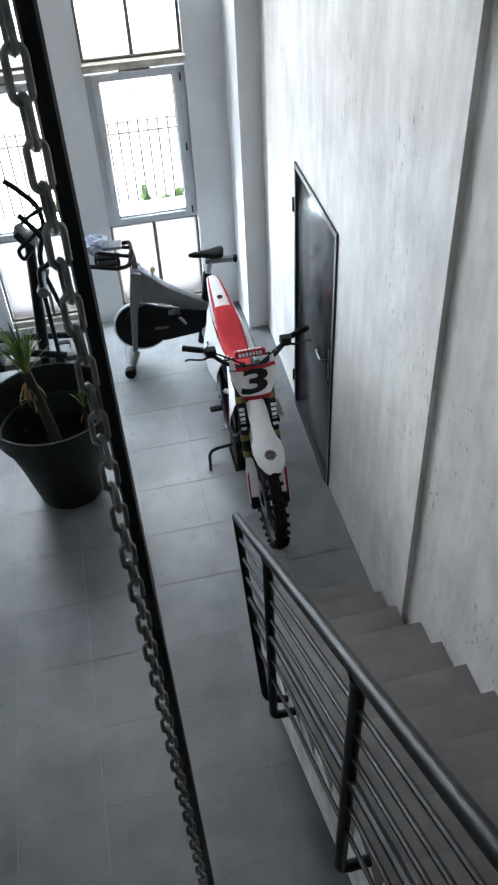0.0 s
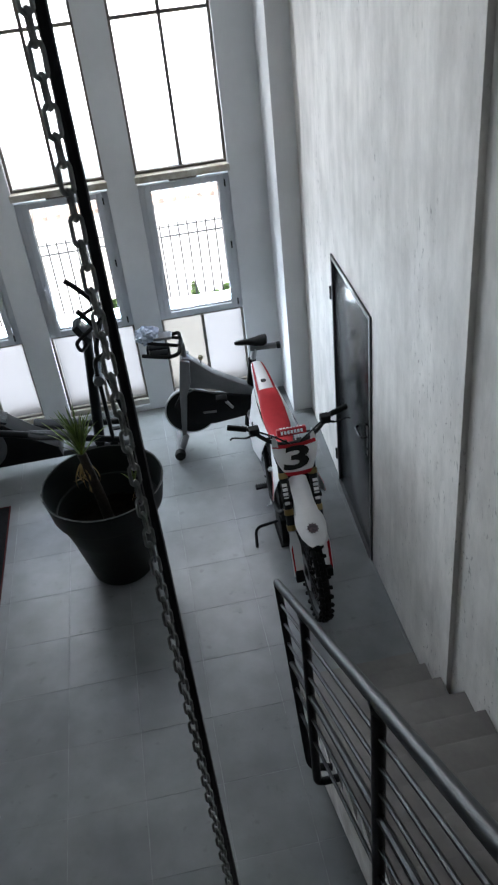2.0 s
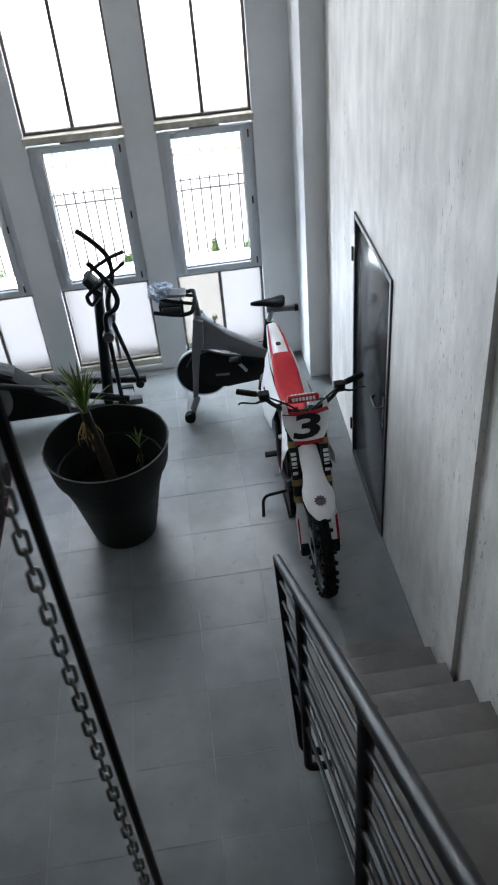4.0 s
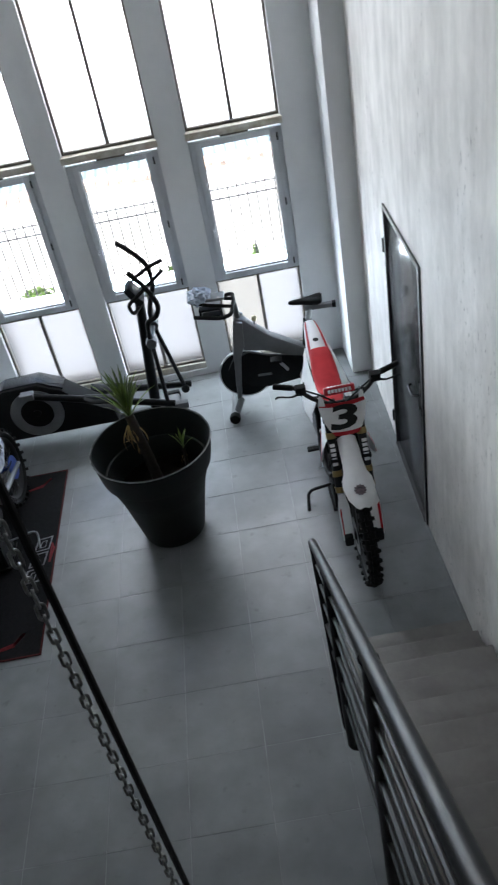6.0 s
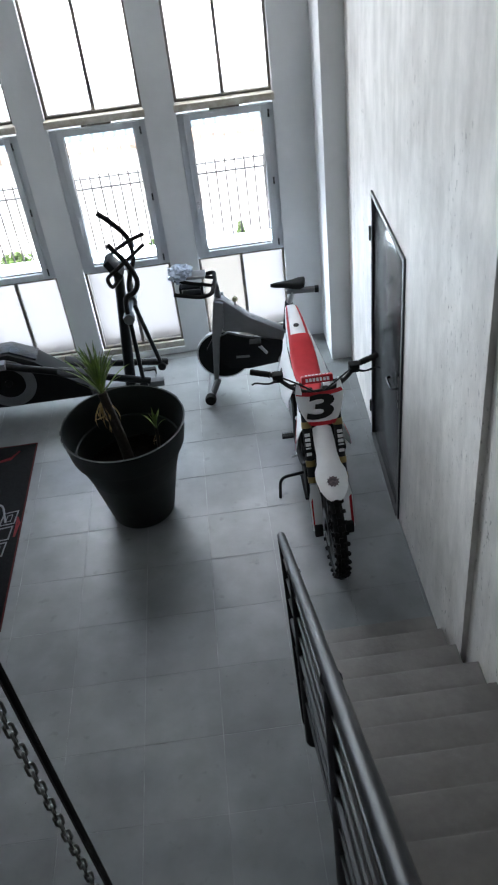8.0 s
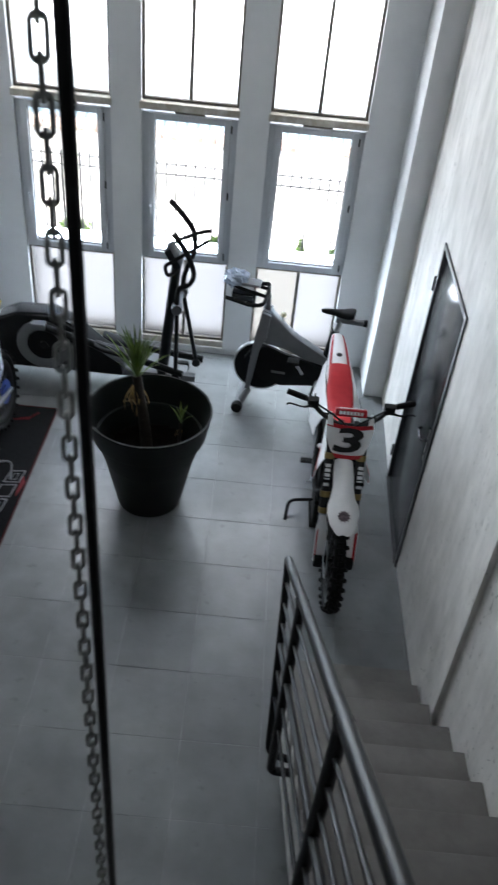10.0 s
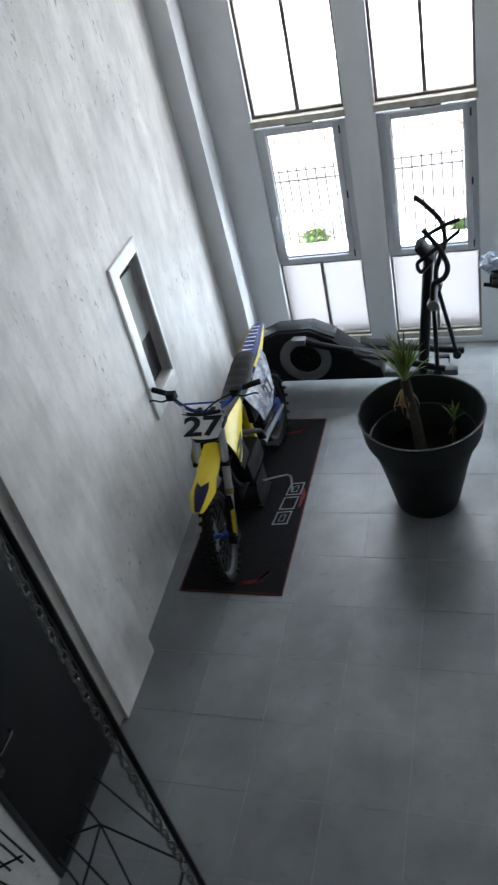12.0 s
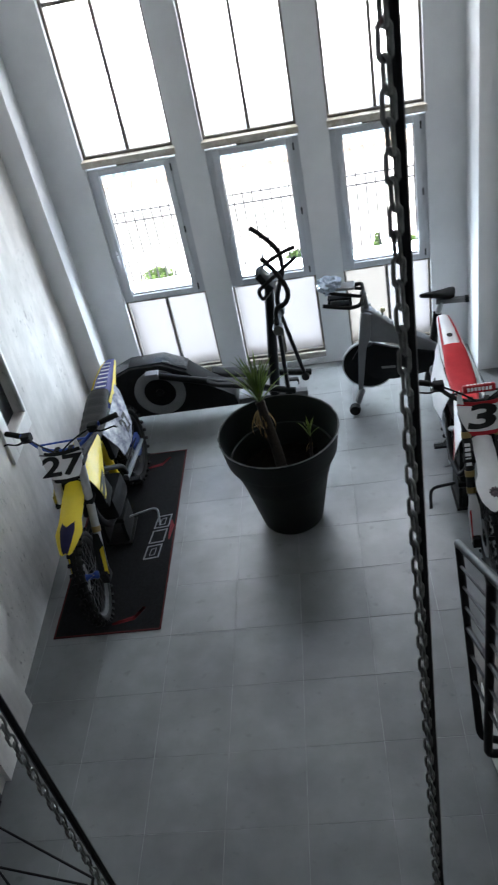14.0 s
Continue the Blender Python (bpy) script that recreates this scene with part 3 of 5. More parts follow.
# ---- things ----
def plain(name, color, rough=0.4, metal=0.0, dirt=0.82, scale=9, coat=0.0, bump=0.0, spec=0.5):
    return mat(name, color, rough, metal, spots=tuple(c * dirt for c in color), scale=scale, coat=coat, bump=bump, bump_scale=80, spec=spec)


P_BLACK = plain("black_plastic", (0.006, 0.0065, 0.007), 0.33, dirt=1.5, bump=0.03, spec=0.14)
P_RUBBER = plain("black_rubber", (0.006, 0.006, 0.006), 0.8, dirt=1.8, bump=0.1, spec=0.18)
P_WHITE = plain("white_plastic", (0.76, 0.76, 0.77), 0.3, dirt=0.9, coat=0.15)
P_RED = plain("red_plastic", (0.42, 0.012, 0.02), 0.4, dirt=0.85, spec=0.3)
P_SEATRED = plain("red_seat_cover", (0.52, 0.03, 0.038), 0.75, dirt=0.85, bump=0.15, spec=0.2)
P_YELLOW = plain("yellow_plastic", (0.72, 0.55, 0.015), 0.3, dirt=0.9, coat=0.15)
P_BLUE = plain("dark_blue_plastic", (0.03, 0.04, 0.22), 0.4, dirt=0.8)
P_NAVY = plain("navy_decal", (0.016, 0.014, 0.06), 0.5, dirt=0.8, spec=0.2)
P_BARBLUE = plain("blue_anodised_bar", (0.03, 0.07, 0.3), 0.35, 0.6)
P_SEATBLACK = plain("black_seat_cover", (0.011, 0.0115, 0.012), 0.65, dirt=1.6, bump=0.2, spec=0.3)
P_GREY = plain("grey_plastic", (0.16, 0.165, 0.17), 0.45, dirt=0.85)
P_SILVER = plain("silver_paint", (0.19, 0.195, 0.205), 0.38, 0.3, dirt=0.85)
P_DARKSILVER = plain("dark_silver_paint", (0.10, 0.105, 0.11), 0.4, 0.4, dirt=0.85)
P_GOLD = plain("gold_anodised_metal", (0.34, 0.25, 0.11), 0.35, 0.9)
P_ALLOY = plain("aluminium", (0.5, 0.51, 0.52), 0.35, 0.9)
P_ENGINE = plain("dark_engine_casting", (0.012, 0.012, 0.013), 0.7, 0.0, dirt=0.6, bump=0.2, spec=0.15)
P_PALE = mat("scuffed_panel_print", (0.42, 0.43, 0.46), 0.35, spots=(0.02, 0.025, 0.08), scale=14)
P_EMBLEM = mat("emblem_print", (0.16, 0.11, 0.13), 0.5, spots=(0.012, 0.01, 0.014), scale=70)
P_STICKER = plain("black_sticker", (0.008, 0.008, 0.008), 0.5, dirt=1.3, spec=0.3)


def text_bm(txt, size, m, depth=0.0008):
    """Raised lettering in the built-in font, centred on m; it reads along x, and up along y."""
    cu = bpy.data.curves.new("lettering", "FONT")
    cu.body, cu.size, cu.align_x, cu.align_y, cu.extrude, cu.offset = txt, size, "CENTER", "CENTER", depth, size * 0.03
    cu.resolution_u = 3
    ob = bpy.data.objects.new("lettering", cu)
    scene.collection.objects.link(ob)
    dg = bpy.context.evaluated_depsgraph_get()
    me = bpy.data.meshes.new_from_object(ob.evaluated_get(dg))
    bm = bmesh.new()
    bm.from_mesh(me)
    bpy.data.objects.remove(ob)
    bpy.data.curves.remove(cu)
    bpy.data.meshes.remove(me)
    bmesh.ops.transform(bm, matrix=m, verts=bm.verts[:])
    return bm


def bars(m, rows, w, h, depth=0.0012):
    """Unreadable lettering as plain bars in the plane of m: rows of (x, y, width)."""
    bm = bmesh.new()
    for x, y, ww in rows:
        box(bm, x - ww / 2, x + ww / 2, y - h / 2, y + h / 2, 0, depth, 0, m)
    return bm


def wheel(parent, y, r, width, rim_r, mats, name, knobs, spokes=32):
    w = part(name, wheel_tyre(r, width, knobs), P_RUBBER, parent, "knobbly black tyre")
    w.location = (0, y, r)
    rm = bmesh.new()
    prof = [(rim_r, -width * 0.3), (rim_r + 0.012, -width * 0.33), (rim_r + 0.012, -width * 0.27), (rim_r - 0.006, -width * 0.1), (rim_r - 0.006, width * 0.1), (rim_r + 0.012, width * 0.27), (rim_r + 0.012, width * 0.33), (rim_r, width * 0.3), (rim_r - 0.016, width * 0.1), (rim_r - 0.016, -width * 0.1), (rim_r, -width * 0.3)]
    lathe_ring(rm, prof, 48)
    part("rim", rm, mats[0], w)
    hb = lathe(bmesh.new(), [(0.0, -0.06), (0.022, -0.06), (0.03, -0.045), (0.03, -0.035), (0.02, -0.02), (0.02, 0.02), (0.03, 0.035), (0.03, 0.045), (0.022, 0.06), (0.0, 0.06)], 20, Matrix.Rotation(math.pi / 2, 4, "Y"))
    part("hub", hb, mats[1], w)
    sb = bmesh.new()
    for i in range(spokes):
        a = 2 * math.pi * i / spokes
        s = 1 if i % 2 else -1
        b = a + (0.35 if (i // 2) % 2 else -0.35)
        tube(sb, [(s * 0.032, 0.03 * math.cos(b), 0.03 * math.sin(b)), (s * 0.006, (rim_r - 0.012) * math.cos(a), (rim_r - 0.012) * math.sin(a))], 0.0016, 5)
    part("spokes", sb, P_DARKSILVER, w)
    db = lathe(bmesh.new(), [(0.06, -0.002), (0.125, -0.002), (0.125, 0.002), (0.06, 0.002), (0.06, -0.002)], 28, Matrix.Translation((-0.05, 0, 0)) @ Matrix.Rotation(math.pi / 2, 4, "Y"))
    part("brake_disc", db, P_DARKSILVER, w, "thin steel brake disc")
    return w


def lathe_ring(bm, prof, n, ax="Y"):
    rings = []
    for j in range(n):
        a = 2 * math.pi * j / n
        rings.append([bm.verts.new((x, r * math.cos(a), r * math.sin(a))) for r, x in prof[:-1]])
    k = len(prof) - 1
    for j in range(n):
        a, b = rings[j], rings[(j + 1) % n]
        for i in range(k):
            bm.faces.new((a[i], a[(i + 1) % k], b[(i + 1) % k], b[i]))
    bmesh.ops.recalc_face_normals(bm, faces=bm.faces[:])
    return bm


def wheel_tyre(r, width, knobs):
    bm = bmesh.new()
    h, t = 0.062, r - 0.014
    prof = []
    for i in range(13):
        a = 2 * math.pi * i / 12
        prof.append((t - h / 2 + h / 2 * math.cos(a), width / 2 * math.sin(a) * 0.92))
    lathe_ring(bm, prof, 56)
    for i in range(knobs):
        a = 2 * math.pi * i / knobs
        offs = (-0.2, 0.2) if i % 2 else (0.0,)
        for o in (*offs, -0.42, 0.42):
            if i % 2 == 0 and abs(o) > 0.4:
                continue
            tilt = o * 1.5
            m = Matrix.Rotation(a, 4, "X") @ Matrix.Translation((o * width * 1.02, 0, t - 0.014 * abs(o) * 2)) @ Matrix.Rotation(tilt, 4, "Y")
            wk = 0.3 if o == 0 else 0.2
            box(bm, -width * wk / 2, width * wk / 2, -0.011, 0.011, -0.006, 0.015, 0, m)
    return bm


def shell(secs, n=10, power=2.6, caps=True):
    """A rounded body along y: (y, half width, z bottom, z top[, x])."""
    rings = []
    for y, w, z0, z1, *x in secs:
        cx = x[0] if x else 0
        ring = []
        for j in range(2 * n):
            a = math.pi * j / n
            c, s = math.cos(a), math.sin(a)
            ring.append((cx + w * math.copysign(abs(c) ** (2 / power), c), y, (z0 + z1) / 2 + (z1 - z0) / 2 * math.copysign(abs(s) ** (2 / power), s)))
        rings.append(ring)
    return loft(bmesh.new(), rings, caps=caps)


def blade(rows, t=0.004):
    """A curved sheet: each row holds points across it; thickened downwards along its normals."""
    bm = bmesh.new()
    g = [[bm.verts.new(p) for p in r] for r in rows]
    for a, b in zip(g, g[1:]):
        for j in range(len(a) - 1):
            bm.faces.new((a[j], a[j + 1], b[j + 1], b[j]))
    bm.normal_update()
    bmesh.ops.solidify(bm, geom=bm.faces[:], thickness=t)
    bmesh.ops.recalc_face_normals(bm, faces=bm.faces[:])
    return bm


def dirt_bike(label, at, c, number, seat_rib):
    """A motocross bike; the front looks along -y, the origin is midway between the axles on the ground."""
    b = thing("dirt_bike", label, "motorcycle", at=at)
    FY, RY, FR, RR = -0.74, 0.74, 0.345, 0.335
    front = wheel(b, FY, FR, 0.085, 0.272, (c["rim"], c["hub"]), "front_wheel", 60)
    wheel(b, RY, RR, 0.115, 0.245, (c["rim"], c["hub"]), "rear_wheel", 52)
    front.rotation_euler = (0, 0, radians(c["steer"]))
    fork = lambda z, o=0.0: -0.705 + (z - 0.345) * 0.5 + o
    for s in (-1, 1):
        leg = part("fork_leg", tube(bmesh.new(), [(s * 0.1, fork(0.60), 0.60), (s * 0.1, fork(1.07), 1.07)], 0.028, 14), c["fork"], b, c["fork_label"])
        part("fork_slider", tube(bmesh.new(), [(s * 0.1, fork(0.33), 0.33), (s * 0.1, fork(0.62), 0.62)], 0.023, 12), P_ALLOY, leg, "bare metal slider")
        part("fork_collar", tube(bmesh.new(), [(s * 0.1, fork(0.60), 0.60), (s * 0.1, fork(0.635), 0.635)], 0.031, 14), P_GOLD, leg, "gold collar")
        part("fork_foot", B(s * 0.1 - 0.028, s * 0.1 + 0.028, FY - 0.03, FY + 0.06, 0.29, 0.37, 0.01), P_ENGINE, leg)
        fg = slab(bmesh.new(), [(-0.035, 0.0), (0.035, 0.0), (0.038, 0.22), (0.02, 0.31), (-0.02, 0.31), (-0.038, 0.22)], "y", -0.005, 0.0, 0.002, Matrix.Translation((s * 0.1, fork(0.33, -0.035), 0.33)) @ Matrix.Rotation(math.atan(-0.5), 4, "X"))
        guard = part("fork_guard", fg, c["guard"], b)
        st = slab(bmesh.new(), [(s * 0.026 - c["stripe_w"] - s * c["stripe_w"] * 0.6, 0.02), (s * 0.026 + 0.006, 0.02), (s * 0.026 + 0.008, 0.22), (s * 0.026 - c["stripe_w"] - s * c["stripe_w"] * 0.6, 0.2)], "y", -0.0075, -0.0052, 0, Matrix.Translation((s * 0.1, fork(0.33, -0.035), 0.33)) @ Matrix.Rotation(math.atan(-0.5), 4, "X"))
        part("stripe", st, c["stripe"], guard, "coloured edge stripe")
        mm = Matrix.Translation((s * 0.1 + s * 0.004, fork(0.84, -0.03), 0.84)) @ Matrix.Rotation(math.atan(-0.5), 4, "X") @ Matrix.Rotation(math.pi / 2, 4, "X")
        if not c["plain_fork"]:
            part("decal", bars(mm, [(0, (i - 2) * 0.031, 0.034) for i in range(5)], 0.1, 0.021, 0.002), P_WHITE, leg, "white sticker bars")
            for z in (0.715, 0.94):
                part("fork_clamp", tube(bmesh.new(), [(s * 0.1, fork(z - 0.018), z - 0.018), (s * 0.1, fork(z + 0.018), z + 0.018)], 0.032, 14), P_GOLD, leg, "gold anodised clamp")
    for z, w in ((0.80, 0.03), (1.04, 0.032)):
        part("triple_clamp", B(-0.135, 0.135, fork(z) - 0.035, fork(z) + 0.06, z - w / 2, z + w / 2, 0.008), P_ENGINE, b)
    # handlebar
    hb = spline([(-0.40, -0.19, 1.245), (-0.28, -0.235, 1.235), (-0.17, -0.285, 1.16), (-0.07, -0.30, 1.115), (0.07, -0.30, 1.115), (0.17, -0.285, 1.16), (0.28, -0.235, 1.235), (0.40, -0.19, 1.245)], 6)
    bar = part("handlebar", tube(bmesh.new(), hb, 0.014, 10), c["bar"], b)
    part("crossbar", tube(bmesh.new(), [(-0.165, -0.285, 1.17), (0.165, -0.285, 1.17)], 0.007, 8), c["bar"], bar)
    if not c["plain_fork"]:
        pm = Matrix.Translation((0, -0.29, 1.2)) @ Matrix.Rotation(radians(-20), 4, "X")
        pad = part("bar_pad", box(bmesh.new(), -0.1, 0.1, -0.026, 0.018, -0.024, 0.026, 0.012, pm), c["pad"], bar, "padded crossbar cover")
        tm = pm @ Matrix.Translation((0, -0.006, 0.0262))
        part("decal", bars(tm, [((i - 3) * 0.022, 0, 0.016) for i in range(7)], 0.2, 0.02), c["pad_text"], pad, "pale lettering bars")
        tm = pm @ Matrix.Translation((0, -0.0262, 0)) @ Matrix.Rotation(math.pi / 2, 4, "X")
        part("decal", bars(tm, [((i - 3) * 0.022, 0, 0.016) for i in range(7)], 0.2, 0.022), c["pad_text"], pad, "pale lettering bars")
    for s in (-1, 1):
        e, f = Vector((s * 0.405, -0.188, 1.246)), Vector((s * 0.285, -0.233, 1.236))
        gb = bmesh.new()
        k = 9
        tube(gb, [f.lerp(e, i / k) for i in range(k + 1)], [0.0185 if i % 2 else 0.0205 for i in range(k + 1)], 12)
        part("grip", gb, P_RUBBER, bar, "ribbed black rubber grip")
        part("lever_clamp", box(bmesh.new(), -0.034, 0.034, -0.034, 0.024, -0.026, 0.03, 0.009, Matrix.Translation((s * 0.24, -0.25, 1.225))), P_ENGINE, bar)
        part("lever", tube(bmesh.new(), spline([(s * 0.24, -0.27, 1.22), (s * 0.30, -0.30, 1.215), (s * 0.38, -0.275, 1.215), (s * 0.405, -0.285, 1.213)], 5), [0.008] * 5 + [0.006] * 10 + [0.007], 8), P_BLACK if c["dark_levers"] else P_ALLOY, bar)
        part("cable", tube(bmesh.new(), spline([(s * 0.23, -0.27, 1.235), (s * 0.12, -0.36, 1.22), (s * 0.02, -0.38, 1.15), (-s * 0.05, -0.33, 1.0), (-s * 0.04, -0.2, 0.85)], 6), 0.006, 6), P_BLACK, bar, "black control cable")
        part("bar_clamp", B(s * 0.05 - 0.018, s * 0.05 + 0.018, -0.325, -0.275, 1.05, 1.13, 0.006), P_ENGINE, b)
    # front number plate
    def plate_at(u, v, o=0.0):
        return (u, -0.47 + v * 0.40 - o * 0.92 + 1.4 * u * u, 0.975 + v * 0.92)
    rows = []
    for v, w in ((0.0, 0.07), (0.03, 0.105), (0.08, 0.13), (0.15, 0.148), (0.19, 0.15), (0.205, 0.14)):
        rows.append([plate_at(-w + 2 * w * i / 8, v) for i in range(9)])
    plate = part("number_plate", blade(rows, 0.004), P_WHITE, b, "white front number plate")
    nm = Matrix.Translation(plate_at(0, 0.108, 0.005)) @ Matrix.Rotation(radians(90 - 23.5), 4, "X")
    part("race_number", text_bm(number, c["digit"], nm @ Matrix(((c["wide"], 0.2, 0, 0), (0, 1, 0, 0), (0, 0, 1, 0), (0, 0, 0, 1))), 0.0012), P_STICKER, plate, "black race number " + number)
    rows = [[plate_at(-w + 2 * w * i / 8, v, 0.003) for i in range(9)] for v, w in ((-0.005, 0.076), (0.02, 0.094))]
    part("trim", blade(rows, 0.003), c["plate_trim"], plate)
    rows = [[plate_at(-w + 2 * w * i / 8, v, 0.003) for i in range(9)] for v, w in ((0.182, 0.149), (0.207, 0.138))]
    part("trim", blade(rows, 0.003), c["plate_top"], plate)
    for s in (-1, 1):
        rows = [[plate_at(s * (0.128 - w), v), plate_at(s * (0.128 + w), v)] for v, w in ((0.19, 0.02), (0.23, 0.015), (0.275, 0.004))]
        part("plate_wing", blade(rows, 0.003), P_WHITE, plate)
    # front fender
    rows = []
    for (y, _, z, d), w in zip(((-0.895, 0.03, 0.715, 0.004), (-0.88, 0.05, 0.728, 0.012), (-0.82, 0.085, 0.758, 0.024), (-0.74, 0.10, 0.788, 0.032), (-0.68, 0.096, 0.805, 0.03), (-0.64, 0.072, 0.815, 0.024), (-0.56, 0.064, 0.832, 0.02), (-0.47, 0.066, 0.865, 0.018), (-0.38, 0.06, 0.90, 0.02)), c["fender_w"]):
        rows.append([(w * u, y, z - d * abs(u) ** 2.4 + (0.006 if abs(u) < 0.4 else 0)) for u in (-1, -0.85, -0.6, -0.35, 0, 0.35, 0.6, 0.85, 1)])
    fen = part("front_fender", blade(rows, 0.004), c["fender"], b)
    if c["fender_tip"]:
        rows2 = [[(x * k, y, z + 0.0055) for x, y, z in r[2:7]] for r, k in zip(rows[:5], (0.8, 0.9, 0.95, 0.9, 0.85))]
        notch = [0.0, 0.5, 1.0, 0.5, 0.0]
        rows2[4] = [tuple(Vector(p).lerp(Vector(q), k * 0.8)) for p, q, k in zip(rows2[4], rows2[3], notch)]
        part("tip", blade(rows2, 0.002), c["fender_tip"], fen, "dark blue tip decal")
    else:
        dm = Matrix.Translation((0, -0.79, 0.776)) @ Matrix.Rotation(radians(20), 4, "X")
        part("decal", slab(bmesh.new(), [((0.041 if k % 2 else 0.03) * math.cos(k * math.pi / 11), (0.041 if k % 2 else 0.03) * math.sin(k * math.pi / 11)) for k in range(22)], "z", 0, 0.002, 0, dm), P_EMBLEM, fen, "small ragged dark emblem")
    rows = [[(w * u, y, z - 0.03 * abs(u) ** 2) for u in (-1, -0.5, 0, 0.5, 1)] for y, w, z in ((-0.40, 0.055, 0.835), (-0.33, 0.05, 0.78), (-0.29, 0.045, 0.70))]
    part("inner_fender", blade(rows, 0.004), P_BLACK, fen)
    # radiator shrouds and tank
    for s in (-1, 1):
        rows = [[(s * x, y, z) for x, y, z in r] for r in (
            [(0.10, -0.39, 0.94), (0.145, -0.41, 0.88), (0.178, -0.42, 0.80), (0.182, -0.41, 0.735)],
            [(0.09, -0.28, 0.975), (0.138, -0.30, 0.90), (0.162, -0.32, 0.81), (0.162, -0.33, 0.72)],
            [(0.085, -0.14, 0.965), (0.122, -0.16, 0.89), (0.136, -0.19, 0.81), (0.136, -0.22, 0.745)],
            [(0.083, 0.02, 0.94), (0.102, 0.01, 0.89), (0.108, -0.02, 0.845), (0.108, -0.05, 0.81)],
            [(0.08, 0.1, 0.925), (0.09, 0.09, 0.90), (0.092, 0.08, 0.885), (0.092, 0.07, 0.87)])]
        sh = part("radiator_shroud", blade(rows, 0.004 * s), c["shroud"], b)
        rows = [[(s * (x + 0.004), y, z) for x, y, z in r] for r in ([(0.170, -0.418, 0.82), (0.181, -0.415, 0.75)], [(0.156, -0.315, 0.83), (0.163, -0.328, 0.755)], [(0.134, -0.18, 0.83), (0.138, -0.21, 0.775)])]
        part("stripe", blade(rows, 0.002 * s), c["shroud_trim"], sh, "coloured shroud graphic")
        part("radiator", B(s * 0.055, s * 0.13, -0.335, -0.30, 0.62, 0.86, 0.006), P_ENGINE, b)
        # frame spar, side panel, footpeg
        part("frame_spar", tube(bmesh.new(), bend([(s * 0.04, -0.30, 0.93), (s * 0.09, -0.05, 0.72), (s * 0.095, 0.25, 0.50), (s * 0.09, 0.26, 0.30)], 0.08), 0.02, 8), P_ALLOY if c["alloy"] else P_ENGINE, b, "bare cast spar")
        rows = [[(s * x, y, z) for x, y, z in r] for r in (
            [(0.085, 0.16, 0.88), (0.12, 0.17, 0.80), (0.15, 0.2, 0.70), (0.155, 0.22, 0.61)],
            [(0.10, 0.35, 0.89), (0.14, 0.36, 0.80), (0.178, 0.38, 0.70), (0.185, 0.38, 0.62)],
            [(0.10, 0.55, 0.92), (0.14, 0.56, 0.84), (0.172, 0.56, 0.75), (0.178, 0.55, 0.69)],
            [(0.09, 0.72, 0.95), (0.11, 0.72, 0.89), (0.12, 0.70, 0.83), (0.12, 0.68, 0.78)])]
        sp = part("side_panel", blade(rows, 0.004 * s), c["side"], b)
        sm = Matrix.Translation((s * 0.179, 0.43, 0.765)) @ Matrix.Rotation(s * math.pi / 2, 4, "Z") @ Matrix.Rotation(radians(70), 4, "X")
        part("race_number", text_bm(number, 0.15, sm, 0.0015), P_STICKER, sp, "black race number " + number)
        pg = bmesh.new()
        box(pg, s * 0.12, s * 0.22, 0.17, 0.215, 0.385, 0.40, 0.003)
        for i in range(6):
            box(pg, s * (0.13 + i * 0.016) - 0.003, s * (0.13 + i * 0.016) + 0.003, 0.168, 0.217, 0.40, 0.41)
        part("footpeg", pg, P_ENGINE, b, "toothed steel footpeg")
        part("swingarm", tube(bmesh.new(), [(s * 0.09, 0.22, 0.40), (s * 0.105, 0.5, 0.38), (s * 0.10, 0.79, 0.335)], [0.026, 0.022, 0.016], 8), P_DARKSILVER, b)
    part("frame_downtube", tube(bmesh.new(), bend([(0, -0.34, 0.86), (0, -0.28, 0.42), (0, -0.15, 0.27), (0, 0.26, 0.27)], 0.1), 0.026, 10), P_ALLOY if c["alloy"] else P_ENGINE, b)
    eng = part("engine", B(-0.105, 0.092, -0.15, 0.2, 0.30, 0.50, 0.05), P_ENGINE, b)
    part("cylinder", box(bmesh.new(), -0.07, 0.07, -0.09, 0.09, 0, 0.24, 0.02, Matrix.Translation((0, -0.1, 0.48)) @ Matrix.Rotation(radians(12), 4, "X")), P_ENGINE, eng)
    part("clutch_cover", lathe(bmesh.new(), [(0, 0), (0.085, 0), (0.08, 0.02), (0.03, 0.026), (0, 0.026)], 24, Matrix.Translation((-0.11, 0.08, 0.4)) @ Matrix.Rotation(-math.pi / 2, 4, "Y")), c["hub"], eng)
    part("gear_lever", tube(bmesh.new(), [(-0.12, 0.12, 0.36), (-0.14, 0.0, 0.36), (-0.175, -0.01, 0.36)], 0.007, 8), P_ALLOY, eng)
    part("header_pipe", tube(bmesh.new(), spline([(-0.02, -0.18, 0.62), (-0.07, -0.27, 0.55), (-0.115, -0.2, 0.45), (-0.125, 0.05, 0.46), (-0.10, 0.3, 0.56), (-0.10, 0.42, 0.605)], 6), 0.02, 10), P_ENGINE, b, "bent dark exhaust header")
    part("silencer", tube(bmesh.new(), [(-0.10, 0.40, 0.60), (-0.11, 0.44, 0.61), (-0.12, 0.76, 0.69), (-0.12, 0.79, 0.695)], [0.02, 0.036, 0.036, 0.025], 14), P_DARKSILVER, b, "oval aluminium silencer")
    part("shock", tube(bmesh.new(), [(0, 0.22, 0.78), (0, 0.26, 0.40)], 0.035, 12), c["spring"], b)
    part("airbox", B(-0.08, 0.08, 0.22, 0.5, 0.58, 0.84, 0.03), P_BLACK, b)
